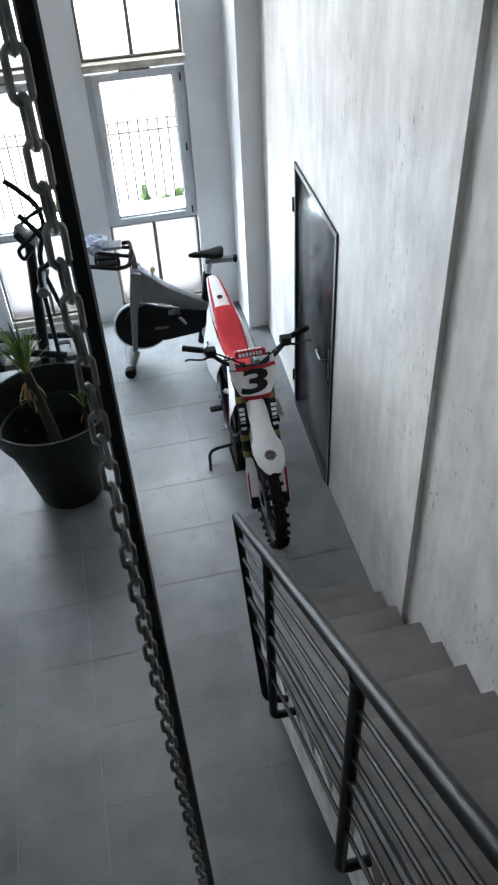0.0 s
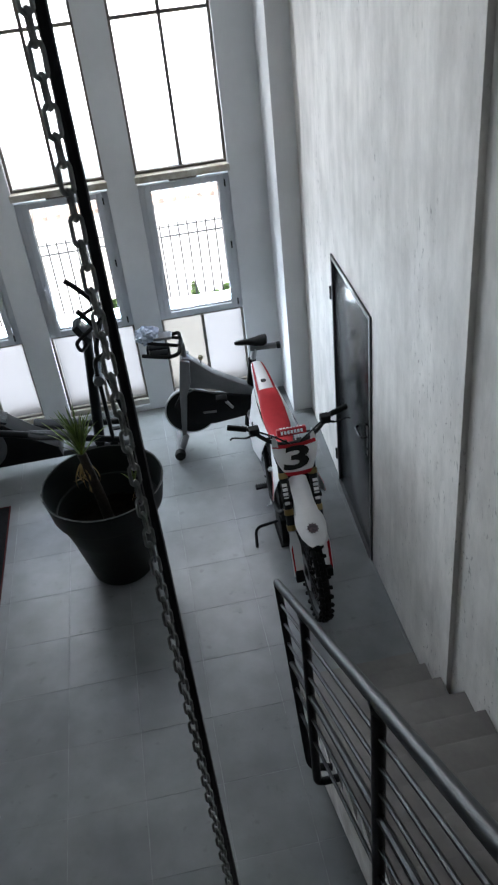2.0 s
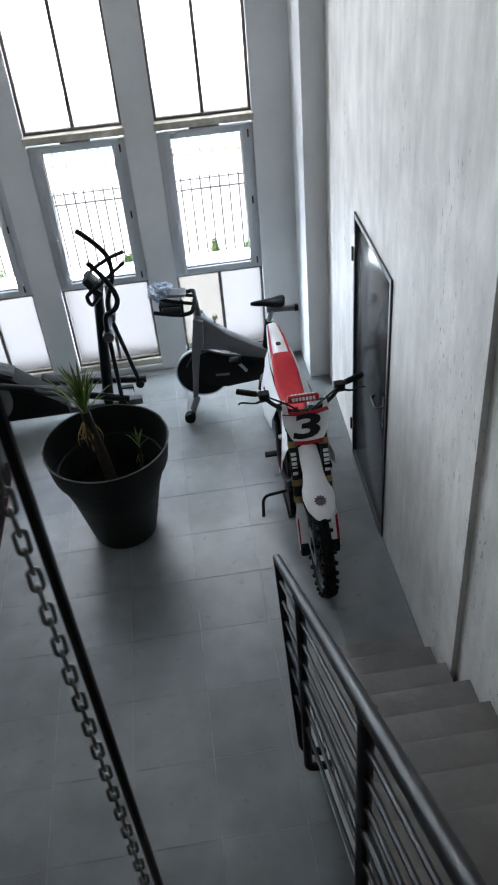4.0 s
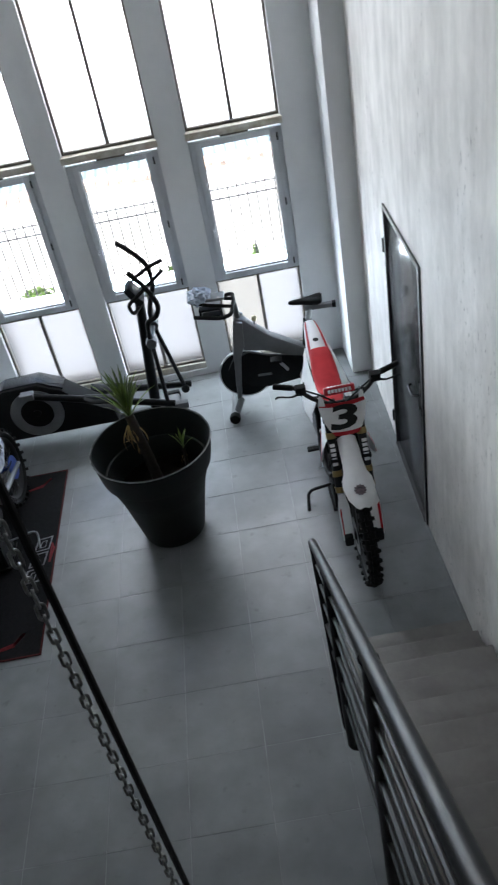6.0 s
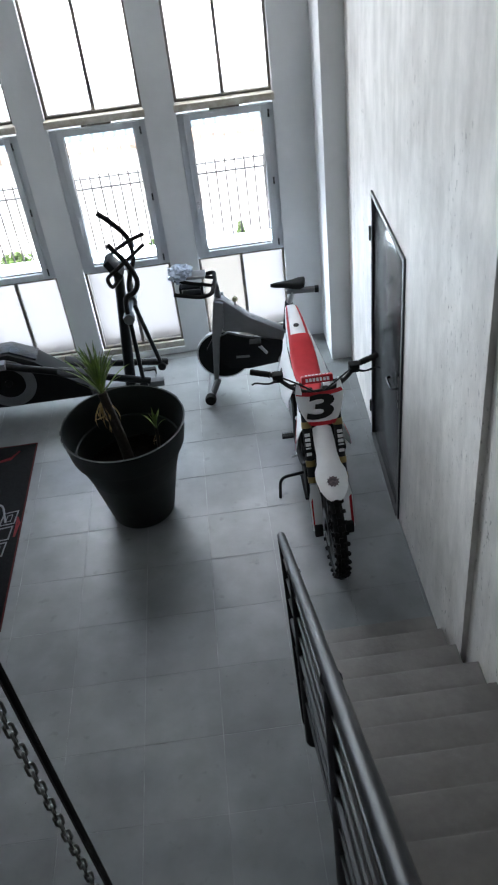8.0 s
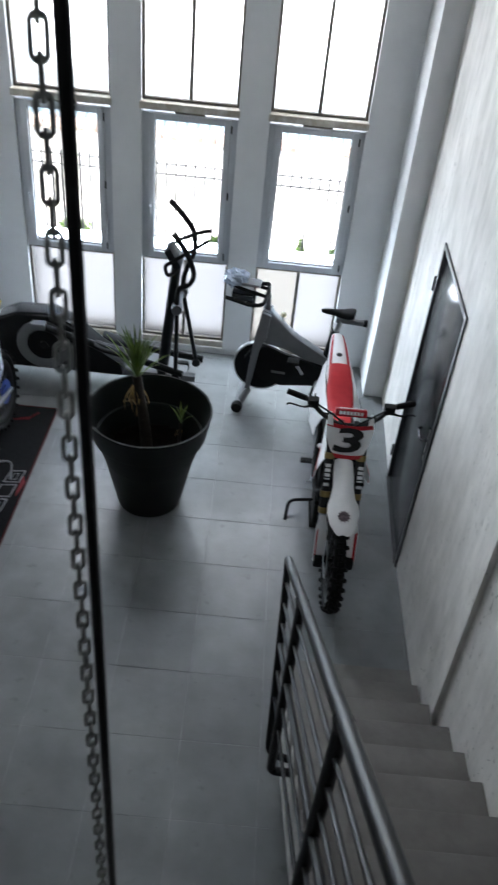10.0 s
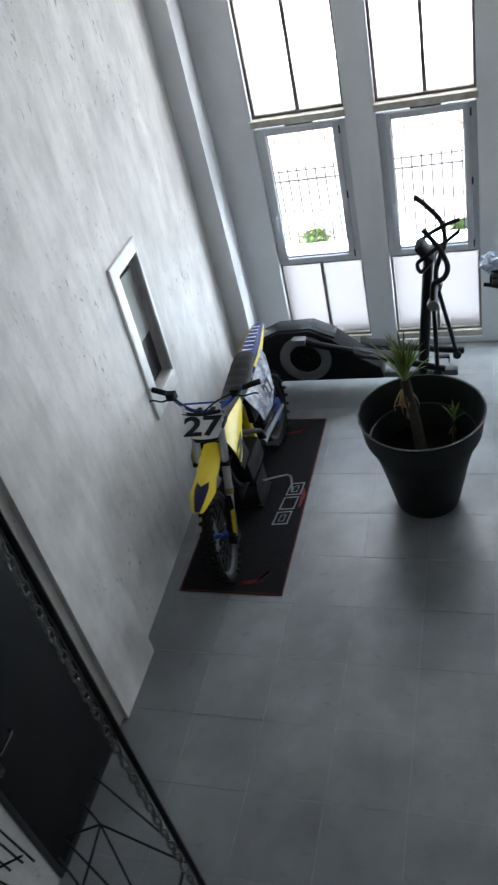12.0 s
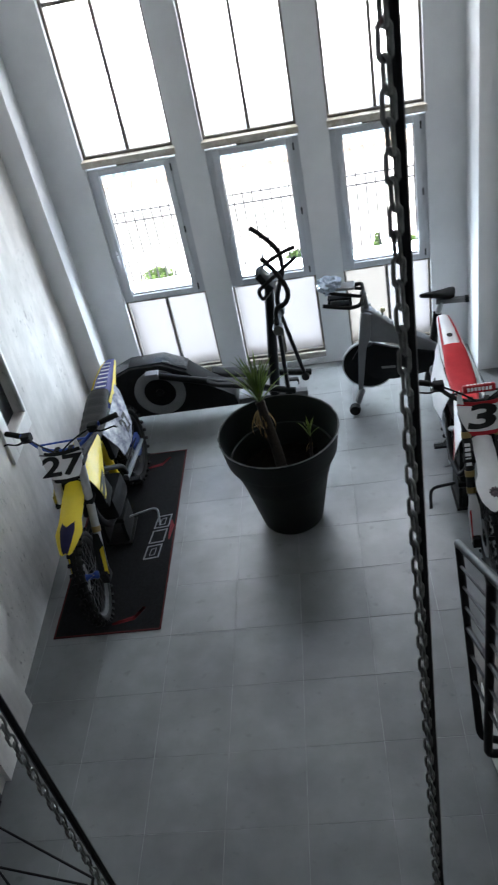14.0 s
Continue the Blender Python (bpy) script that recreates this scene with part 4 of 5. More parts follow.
    part("drive_chain", tube(bmesh.new(), [(0.07, 0.18, 0.42), (0.07, 0.74, 0.395)], 0.008, 6), P_ENGINE, b)
    part("sprocket", lathe(bmesh.new(), [(0, 0), (0.1, 0), (0.1, 0.005), (0, 0.005)], 30, Matrix.Translation((0.066, RY, RR)) @ Matrix.Rotation(math.pi / 2, 4, "Y")), c["hub"], b)
    tank = shell([(-0.28, 0.06, 0.84, 0.97), (-0.2, 0.085, 0.80, 0.99), (-0.05, 0.09, 0.78, 0.965), (0.1, 0.08, 0.78, 0.93)])
    tk = part("fuel_tank", tank, P_BLACK if not c["tank"] else c["tank"], b)
    part("filler_cap", lathe(bmesh.new(), [(0, 0), (0.032, 0), (0.032, 0.02), (0.025, 0.026), (0, 0.026)], 18, Matrix.Translation((0, -0.17, 0.985))), P_BLACK, tk)
    # seat
    secs = []
    for i in range(27):
        y = -0.13 + i * 0.028
        u = i / 26
        w = 0.052 + 0.042 * min(1, u * 2.0) - 0.016 * max(0, u - 0.7) / 0.3
        rib = 0.006 if seat_rib and i % 3 == 0 else 0
        zt = 0.985 - 0.05 * math.sin(math.pi * min(1, u * 1.15)) + 0.02 * u + rib
        secs.append((y, w, zt - 0.11 + 0.02 * u, zt))
    part("seat", shell(secs, 8, 3.2), c["seat"], b, c["seat_label"])
    # rear fender
    rows = []
    for y, w, z, d in ((0.46, 0.10, 0.945, 0.05), (0.58, 0.108, 0.965, 0.045), (0.70, 0.098, 0.985, 0.035), (0.82, 0.085, 1.0, 0.028), (0.95, 0.068, 1.005, 0.022), (1.04, 0.052, 0.995, 0.014), (1.07, 0.04, 0.985, 0.01)):
        rows.append([(0.86 * w * u, y, z - d * abs(u) ** 3) for u in (-1, -0.85, -0.6, -0.3, 0, 0.3, 0.6, 0.85, 1)])
    rf = part("rear_fender", blade(rows, 0.004), c["tail"], b)
    if c["tail_bars"]:
        for i in range(7):
            tb = bmesh.new()
            y = 0.66 + i * 0.05
            zz = np.interp(y, (0.58, 0.70, 0.82, 0.95, 1.04), (0.965, 0.985, 1.0, 1.005, 0.995)) + 0.0055
            box(tb, -0.042 + (y - 0.66) * 0.04, 0.042 - (y - 0.66) * 0.04, y, y + 0.013, zz - 0.004, zz, 0)
            part("rib", tb, c["tail_bars"], rf, "pale raised rib", flat=True)
        for s in (-1, 1):
            rr = [[(s * x, y, z) for x, y, z in r] for r in ([(0.086, 0.5, 0.94), (0.102, 0.5, 0.885)], [(0.092, 0.62, 0.955), (0.104, 0.62, 0.90)], [(0.083, 0.76, 0.975), (0.09, 0.76, 0.93)], [(0.065, 0.92, 0.995), (0.069, 0.92, 0.965)], [(0.045, 1.04, 0.99), (0.047, 1.04, 0.97)])]
            part("fender_side", blade(rr, 0.004 * s), c["fender"], rf, "yellow fender edge")
    else:
        for s in (-1, 1):
            rr = [[(s * w * 0.55, y, z), (s * w * 0.74, y, z - 0.006)] for y, w, z in ((0.60, 0.106, 0.9645), (0.70, 0.098, 0.9815), (0.82, 0.085, 0.9985), (0.95, 0.068, 1.004), (1.02, 0.056, 0.999))]
            part("stripe", blade([[(x, y, z + 0.0045) for x, y, z in r] for r in rr], 0.0015 * s), P_RED, rf, "red fender stripe")
        part("decal", lathe(bmesh.new(), [(0, 0), (0.022, 0), (0.022, 0.002), (0, 0.002)], 12, Matrix.Translation((0, 0.74, 0.991)) @ Matrix.Rotation(radians(8), 4, "X")), P_STICKER, rf, "small round dark emblem")
    return b


def bike_stand(label, at, foot, material, thick):
    """A foot-operated lift stand under the engine, with its lever."""
    s = thing("lift_stand", label, "stand", "lift stands", at)
    part("base", B(-0.11, 0.11, -0.15, 0.15, 0.0, 0.02, 0.006), P_RUBBER, s)
    for x in (-0.08, 0.08):
        part("upright", B(x - 0.012, x + 0.012, -0.13, 0.13, 0.02, 0.2, 0.005), P_RUBBER, s)
    part("platform", B(-0.095, 0.095, -0.12, 0.12, 0.2, 0.243, 0.008), P_RUBBER, s)
    part("lever", tube(bmesh.new(), bend([(math.copysign(0.07, foot[0]), 0.02, 0.13), (foot[0] * 0.93, foot[1] + 0.05, 0.075), (foot[0], foot[1] - 0.1, 0.0125)], 0.06), thick, 10), material, s)
    return s


RED_BIKE = dict(plain_fork=False, steer=0, stripe_w=0.006, fender_w=(0.03, 0.05, 0.085, 0.10, 0.096, 0.076, 0.066, 0.066, 0.06), rim=P_STICKER, hub=P_ENGINE, fork=P_STICKER, fork_label="black fork tube with white sticker", guard=P_WHITE, stripe=P_RED, bar=P_STICKER, pad=P_RED, pad_text=P_WHITE, dark_levers=True, digit=0.21, wide=1.9, plate_trim=P_RED, plate_top=P_RED, fender=P_WHITE, fender_tip=None, shroud=P_WHITE, shroud_trim=P_RED, side=P_WHITE, alloy=True, spring=P_RED, tank=None, seat=P_SEATRED, seat_label="red gripper seat", tail=P_WHITE, tail_bars=None)
YEL_BIKE = dict(plain_fork=True, steer=12, stripe_w=0.012, fender_w=(0.028, 0.045, 0.07, 0.096, 0.088, 0.08, 0.082, 0.08, 0.07), rim=P_STICKER, hub=P_BARBLUE, fork=P_ALLOY, fork_label="silver fork tube", guard=P_BLACK, stripe=P_YELLOW, bar=P_BARBLUE, pad=P_BLACK, pad_text=P_GREY, dark_levers=True, digit=0.185, wide=1.5, plate_trim=P_STICKER, plate_top=P_STICKER, fender=P_YELLOW, fender_tip=P_NAVY, shroud=P_YELLOW, shroud_trim=P_STICKER, side=P_PALE, alloy=False, spring=P_YELLOW, tank=None, seat=P_SEATBLACK, seat_label="black ribbed seat", tail=P_BLUE, tail_bars=P_WHITE)
dirt_bike("white and red motocross bike, red seat, beside black door", pose(-0.51, 0.40, 0.0), RED_BIKE, "3", False)
dirt_bike("yellow and blue motocross bike with black seat on black mat", pose(-3.14, 0.41, 0.012, 0, -4, -1.5), YEL_BIKE, "27", True)
bike_stand("black lift stand under the white bike", pose(-0.51, 0.45, 0.0), (-0.29, 0.0), P_BLACK, 0.0125)
bike_stand("black lift stand with bright lever under the yellow bike", pose(-3.19, 0.46, 0.012), (0.31, 0.12), P_SILVER, 0.008)

# ---- mat ----
M_MAT = mat("black_carpet", (0.007, 0.007, 0.0075), 1.0, spots=(0.012, 0.012, 0.013), scale=60, bump=0.4, bump_scale=300, fine=0.2, spec=0.1)
MX0, MX1, MY0, MY1 = -3.522, -2.755, -0.545, 1.45
carpet = thing("floor_mat", "black pit mat with red edge and pale logo", "mat")
carpet.location = (MX0, MY0, 0.002)
W, L = MX1 - MX0, MY1 - MY0
part("carpet", B(0.012, W - 0.012, 0.012, L - 0.012, 0, 0.007, 0.002), M_MAT, carpet)
for x0, x1, y0, y1 in ((0, 0.012, 0, L), (W - 0.012, W, 0, L), (0.012, W - 0.012, 0, 0.012), (0.012, W - 0.012, L - 0.012, L)):
    part("binding", B(x0, x1, y0, y1, 0, 0.0075, 0.002), plain("red_binding", (0.07, 0.012, 0.012), 0.9, spec=0.2), carpet, "dark red binding")


def outline(bm, poly, w, z0=0.0068, z1=0.0082):
    """A closed line of plain strokes lying on the mat."""
    for (ax, ay), (bx, by) in zip(poly, poly[1:] + poly[:1]):
        d = Vector((bx - ax, by - ay, 0))
        m = Matrix.Translation(((ax + bx) / 2, (ay + by) / 2, 0)) @ Matrix.Rotation(math.atan2(d.y, d.x), 4, "Z")
        box(bm, -d.length / 2 - w / 2, d.length / 2 + w / 2, -w / 2, w / 2, z0, z1, 0, m)
    return bm


ink = plain("pale_print", (0.22, 0.22, 0.235), 0.9, dirt=0.6, scale=40)
red_ink = plain("red_print", (0.22, 0.012, 0.018), 0.9, dirt=0.6, scale=40)
lx, ly = W - 0.205, 0.68
for k in range(3):
    y, lx = ly + k * 0.165, W - 0.215 + k * 0.022
    part("logo_outline", outline(bmesh.new(), [(lx, y), (lx + 0.11, y + 0.012), (lx + 0.125, y + 0.145), (lx + 0.018, y + 0.13)], 0.011), ink, carpet, "pale outlined logo shape")
    if k != 1:
        part("logo_outline", outline(bmesh.new(), [(lx + 0.04, y + 0.035), (lx + 0.078, y + 0.038), (lx + 0.086, y + 0.11), (lx + 0.05, y + 0.1)], 0.006), ink, carpet, "pale outlined logo shape")
part("logo_accent", outline(bmesh.new(), [(lx + 0.13, ly + 0.2), (lx + 0.15, ly + 0.34), (lx + 0.13, ly + 0.4)], 0.014), red_ink, carpet, "red logo stroke")
for y in (0.08, 1.78):
    part("logo_accent", outline(bmesh.new(), [(0.42, y), (0.56, y + 0.03), (0.62, y + 0.12), (0.57, y + 0.05)], 0.02), red_ink, carpet, "red logo stroke")

# ---- plant pot ----
PX, PY = -1.825, 0.46
pot = thing("plant_pot", "large black plastic planter with a yucca", "plant pot")
pot.location = (PX, PY, 0.0)
prof = [(0.0, 0.0), (0.215, 0.0), (0.228, 0.008), (0.234, 0.03), (0.355, 0.60), (0.362, 0.612), (0.395, 0.622), (0.402, 0.64), (0.428, 0.80), (0.432, 0.812), (0.430, 0.820), (0.422, 0.822), (0.412, 0.80), (0.392, 0.70), (0.372, 0.60), (0.31, 0.40), (0.0, 0.40)]
part("planter", lathe(bmesh.new(), prof, 64), plain("black_planter_plastic", (0.005, 0.0075, 0.0072), 0.5, dirt=1.25, bump=0.03, spec=0.2), pot)
# Lip ring is paler than the pot, painting in the highlight along its edge
part("rim", lathe_ring(bmesh.new(), [(0.427, 0.818), (0.434, 0.816), (0.436, 0.822), (0.431, 0.826), (0.427, 0.818)], 64), plain("rim_highlight_plastic", (0.11, 0.115, 0.115), 0.25, spec=0.6), pot, "smooth lip, coloured paler for its highlight").rotation_euler = (0, -math.pi / 2, 0)
soil = bmesh.new()
bmesh.ops.create_grid(soil, x_segments=28, y_segments=28, size=0.31)
rnd = random.Random(3)
bmesh.ops.delete(soil, geom=[v for v in soil.verts if v.co.length > 0.33], context="VERTS")
for v in soil.verts:
    v.co.z = 0.45 + 0.02 * noise.noise(v.co * 9) + rnd.uniform(-0.004, 0.004)
part("soil", soil, mat("dark_soil", (0.004, 0.0032, 0.0028), 1.0, spots=(0.007, 0.0055, 0.0045), scale=40, bump=0.5, bump_scale=120, spec=0.02), pot, "dark dry soil")

M_YUCCA = mat("yucca_leaf", (0.16, 0.23, 0.04), 0.45, spots=(0.055, 0.095, 0.02), scale=9, jitter=0.35)
M_DRYLEAF = mat("dry_leaf", (0.3, 0.2, 0.075), 0.7, spots=(0.17, 0.11, 0.04), scale=9)
M_BARK = mat("yucca_bark", (0.03, 0.023, 0.016), 0.9, spots=(0.017, 0.013, 0.009), scale=30, bump=0.8, bump_scale=60)


def leaf_bm(bm, base, az, el, length, w, droop):
    """A long tapering leaf, folded along its middle and bent down."""
    d = Vector((math.cos(az), math.sin(az), 0))
    side = Vector((-d.y, d.x, 0))
    rows, n = [], 7
    for i in range(n + 1):
        s = i / n
        e = el - droop * s * s
        p = base + d * (length * s * math.cos(e)) + Vector((0, 0, length * s * math.sin(e) if i else 0))
        ww = w * (0.55 + 0.9 * s) * (1 - s) ** 0.6 + 0.0006
        up = Vector((0, 0, 1)) * math.cos(e) - d * math.sin(e)
        rows.append([bm.verts.new(p - side * ww + up * ww * 0.45), bm.verts.new(p), bm.verts.new(p + side * ww + up * ww * 0.45)])
    for a, b in zip(rows, rows[1:]):
        for j in range(2):
            bm.faces.new((a[j], a[j + 1], b[j + 1], b[j]))


def yucca(name, label, at, trunk, crown_n, length, w, seed):
    y = thing(name, label, "plant", at=at)
    r = random.Random(seed)
    pts = spline(trunk, 8)
    part("trunk", tube(bmesh.new(), pts, [0.04 - 0.010 * i / len(pts) + 0.003 * (i % 2) for i in range(len(pts))] if length > 0.3 else 0.012, 10), M_BARK, y, "rough brown trunk")
    topp = Vector(trunk[-1])
    for k in range(crown_n):
        u = k / crown_n
        az, el = k * 2.4 + r.uniform(-0.3, 0.3), radians(89 - 33 * u + r.uniform(-8, 8))
        bm = bmesh.new()
        leaf_bm(bm, topp + Vector((0, 0, 0.02 - 0.05 * u)), az, el, length * r.uniform(0.75, 1.1), w * r.uniform(0.8, 1.15), r.uniform(0.0, 0.25))
        part("leaf", bm, M_YUCCA, y)
    for k in range(crown_n // 2):
        bm = bmesh.new()
        leaf_bm(bm, topp + Vector((0, 0, -0.06)), r.uniform(0, 6.28), radians(r.uniform(-88, -40)), length * r.uniform(0.35, 0.75), w * 0.8, r.uniform(0.2, 0.9))
        part("leaf", bm, M_DRYLEAF, y, "dry yellow leaf")
    return y


yucca("yucca", "yucca with a leafy green crown in the planter", pose(PX - 0.02, PY + 0.02, 0.45), [(0, 0, -0.02), (-0.02, 0.01, 0.2), (-0.05, 0.02, 0.42), (-0.075, 0.03, 0.60)], 46, 0.34, 0.0135, 5)
yucca("yucca", "small young yucca shoot in the planter soil", pose(PX + 0.2, PY + 0.02, 0.45), [(0, 0, -0.02), (0.01, 0, 0.14), (0.015, 0.01, 0.27)], 16, 0.14, 0.008, 8)

# ---- elliptical trainer ----
ET = thing("elliptical_trainer", "black elliptical trainer with curved arms by the windows", "exercise machine")
P_GLOSS = plain("gloss_black_plastic", (0.02, 0.021, 0.023), 0.22, dirt=1.2)
ET.location = (-2.6, 2.02, 0.0)


def ex(p):
    return (p[0] + 2.6, p[1] - 2.02, p[2])


hous = [(-3.40, 0.10), (-3.44, 0.40), (-3.36, 0.55), (-3.20, 0.62), (-2.90, 0.63), (-2.70, 0.53), (-2.50, 0.35), (-2.30, 0.22), (-2.28, 0.10)]
hb = slab(bmesh.new(), [(x + 2.6, z) for x, z in hous], "y", -0.12, 0.12, 0.03)
housing = part("flywheel_housing", hb, P_BLACK, ET, "glossy black moulded housing")
part("top_cover", slab(bmesh.new(), [(x + 2.6, z) for x, z in ((-3.37, 0.558), (-3.20, 0.632), (-2.89, 0.642), (-2.68, 0.54), (-2.70, 0.52), (-2.90, 0.62), (-3.20, 0.61), (-3.36, 0.54))], "y", -0.09, 0.09, 0.004), P_GLOSS, housing, "glossy dark top strip")
rg = Matrix.Translation((-0.37, -0.121, 0.35)) @ Matrix.Rotation(math.pi / 2, 4, "X")
part("disc_ring", lathe(bmesh.new(), [(0.145, 0.0), (0.235, 0.0), (0.235, 0.008), (0.225, 0.012), (0.155, 0.012), (0.145, 0.008), (0.145, 0.0)], 44, rg), P_GREY, housing, "grey ring on the flywheel cover")
part("disc_cap", lathe(bmesh.new(), [(0, 0), (0.035, 0), (0.035, 0.01), (0.02, 0.016), (0, 0.016)], 24, rg), P_BLACK, housing)
part("rear_foot", B(-0.80, -0.70, -0.28, 0.28, 0.0, 0.11, 0.03), P_BLACK, ET)
part("base_beam", B(-0.75, 0.95, -0.035, 0.035, 0.05, 0.11, 0.01), P_DARKSILVER, ET)
ff = part("front_foot", B(0.74, 0.86, -0.22, 0.26, 0.0, 0.06, 0.02), P_SILVER, ET, "pale grey front foot")
for y in (-0.22, 0.26):
    part("foot_cap", B(0.73, 0.87, y - 0.03, y + 0.03, 0.0, 0.075, 0.02), P_BLACK, ff)
ARMS = {-1: [(-1.81, 1.84, 0.86), (-1.812, 1.83, 0.93), (-1.796, 1.82, 1.05), (-1.715, 1.82, 1.10), (-1.683, 1.82, 1.20), (-1.742, 1.82, 1.357), (-1.85, 1.82, 1.516)],
        1: [(-1.80, 2.16, 0.86), (-1.80, 2.18, 0.98), (-1.76, 2.20, 1.10), (-1.72, 2.22, 1.22), (-1.738, 2.22, 1.39), (-1.85, 2.22, 1.539), (-1.935, 2.22, 1.621)]}
GRIPS = {-1: [(-1.83, 2.0, 1.14), (-1.896, 1.90, 1.123), (-1.919, 1.90, 1.196), (-1.854, 1.90, 1.251), (-1.679, 1.90, 1.378), (-1.583, 1.90, 1.447)],
         1: [(-1.83, 2.04, 1.16), (-1.903, 2.14, 1.178), (-1.906, 2.14, 1.264), (-1.854, 2.14, 1.317), (-1.716, 2.14, 1.392), (-1.59, 2.14, 1.434)]}
FEET = {-1: (-1.81, 1.84, 0.20), 1: (-1.66, 2.18, 0.15)}
TIPS = {-1: (-2.99, 1.84, 0.575), 1: (-2.95, 2.2, 0.16)}
for s in (-1, 1):
    # crank arm, pedal beam, foot plate, swing arm, link
    y = 0.18 * s
    tip, foot = Vector(ex(TIPS[s])), Vector(ex(FEET[s]))
    beam = part("pedal_beam", tube(bmesh.new(), bend([tip, (0.42, y, 0.34 if s < 0 else 0.24), (foot.x + 0.06, y, foot.z + 0.02)], 0.1), 0.032, 10), P_BLACK, ET)
    part("beam_tip", B(tip.x - 0.05, tip.x + 0.07, tip.y - 0.045, tip.y + 0.035, tip.z - 0.03, tip.z + 0.032, 0.012), P_SILVER, beam, "silver end cover")
    ped = shell([(-0.2, 0.05, 0, 0.03), (-0.12, 0.075, 0, 0.035), (0.12, 0.075, 0, 0.035), (0.22, 0.055, 0, 0.06)], 6)
    bmesh.ops.transform(ped, matrix=Matrix.Translation((0.30, y, 0.375 if s < 0 else 0.26)) @ Matrix.Rotation(radians(9), 4, "Y") @ Matrix.Rotation(math.pi / 2, 4, "Z"), verts=ped.verts[:])
    part("pedal", ped, P_BLACK, beam, "black foot plate")
    top_p = Vector(ex(ARMS[s][0]))
    link = part("arm_link", tube(bmesh.new(), [top_p, foot], 0.019, 10), P_BLACK, ET)
    part("joint", lathe(bmesh.new(), [(0, -0.035), (0.036, -0.035), (0.042, 0), (0.036, 0.035), (0, 0.035)], 18, Matrix.Translation(foot) @ Matrix.Rotation(math.pi / 2, 4, "X")), P_BLACK, link)
    part("pivot", lathe(bmesh.new(), [(0, -0.04), (0.045, -0.04), (0.05, 0), (0.045, 0.04), (0, 0.04)], 20, Matrix.Translation(top_p) @ Matrix.Rotation(math.pi / 2, 4, "X")), P_DARKSILVER, ET, "silver pivot cover")
    part("swing_arm", tube(bmesh.new(), spline([ex(p) for p in ARMS[s]], 6), 0.021, 12), P_RUBBER, ET, "black foam-covered swing arm")
    part("fixed_handle", tube(bmesh.new(), spline([ex(p) for p in GRIPS[s]], 6), 0.016, 12), P_RUBBER, ET, "black curved fixed handle")
part("cross_axle", tube(bmesh.new(), [ex((-1.81, 1.84, 0.86)), ex((-1.80, 2.16, 0.86))], 0.02, 10), P_DARKSILVER, ET)
part("mast", tube(bmesh.new(), [(0.645, 0, 0.06), (0.76, 0, 1.2)], [0.05, 0.042], 14), P_BLACK, ET)
con = slab(bmesh.new(), [(-0.10, -0.02), (0.10, -0.02), (0.12, 0.06), (0.09, 0.16), (-0.09, 0.16), (-0.12, 0.06)], "y", -0.03, 0.03, 0.012, Matrix.Translation((0.775, 0, 1.19)) @ Matrix.Rotation(math.pi / 2, 4, "Z") @ Matrix.Rotation(radians(-35), 4, "X"))
con_o = part("console", con, P_BLACK, ET, "dark console")
part("screen", box(bmesh.new(), -0.06, 0.06, -0.034, -0.03, 0.04, 0.13, 0, Matrix.Translation((0.775, 0, 1.19)) @ Matrix.Rotation(-math.pi / 2, 4, "Z") @ Matrix.Rotation(radians(-35), 4, "X")), P_GREY, con_o, "grey screen")

# ---- spinning bike ----
SB = thing("spinning_bike", "silver and black spinning bike with heavy flywheel", "exercise bike")
SB.matrix_world = pose(-0.92, 1.925, 0, 0, 0, -6)
# local x: -0.4 front .. +0.5 rear
part("flywheel", lathe(bmesh.new(), [(0, -0.012), (0.15, -0.012), (0.17, -0.016), (0.225, -0.016), (0.225, 0.016), (0.17, 0.016), (0.15, 0.012), (0, 0.012)], 48, Matrix.Translation((-0.16, 0, 0.33)) @ Matrix.Rotation(math.pi / 2, 4, "X")), P_BLACK, SB, "dark flywheel")
part("flywheel_rim", lathe_ring(bmesh.new(), [(0.225, -0.018), (0.236, -0.018), (0.236, 0.018), (0.225, 0.018), (0.225, -0.018)], 48), P_ALLOY, SB, "bright flywheel rim").matrix_local = pose(-0.16, 0, 0.33, 0, 0, 90)
part("chain_guard", slab(bmesh.new(), [(-0.20, 0.30), (-0.30, 0.42), (-0.24, 0.52), (-0.1, 0.57), (0.05, 0.52), (0.45, 0.44), (0.50, 0.36), (0.42, 0.26), (0.05, 0.20), (-0.12, 0.22)], "y", -0.075, -0.03, 0.012), P_BLACK, SB, "black chain guard")
part("badge", B(-0.05, 0.07, -0.078, -0.0755, 0.32, 0.345, 0.001), P_GREY, SB, "pale badge")
fk = slab(bmesh.new(), [(-0.275, 0.05), (-0.238, 0.05), (-0.165, 0.55), (-0.12, 0.66), (-0.10, 0.88), (-0.18, 0.90), (-0.225, 0.62)], "y", -0.11, -0.075, 0.012)
part("front_fork", fk, P_SILVER, SB, "silver front frame plate")
part("front_fork", slab(bmesh.new(), [(-0.275, 0.05), (-0.238, 0.05), (-0.165, 0.55), (-0.12, 0.66), (-0.10, 0.88), (-0.18, 0.90), (-0.225, 0.62)], "y", 0.06, 0.095, 0.012), P_SILVER, SB, "silver front frame plate")
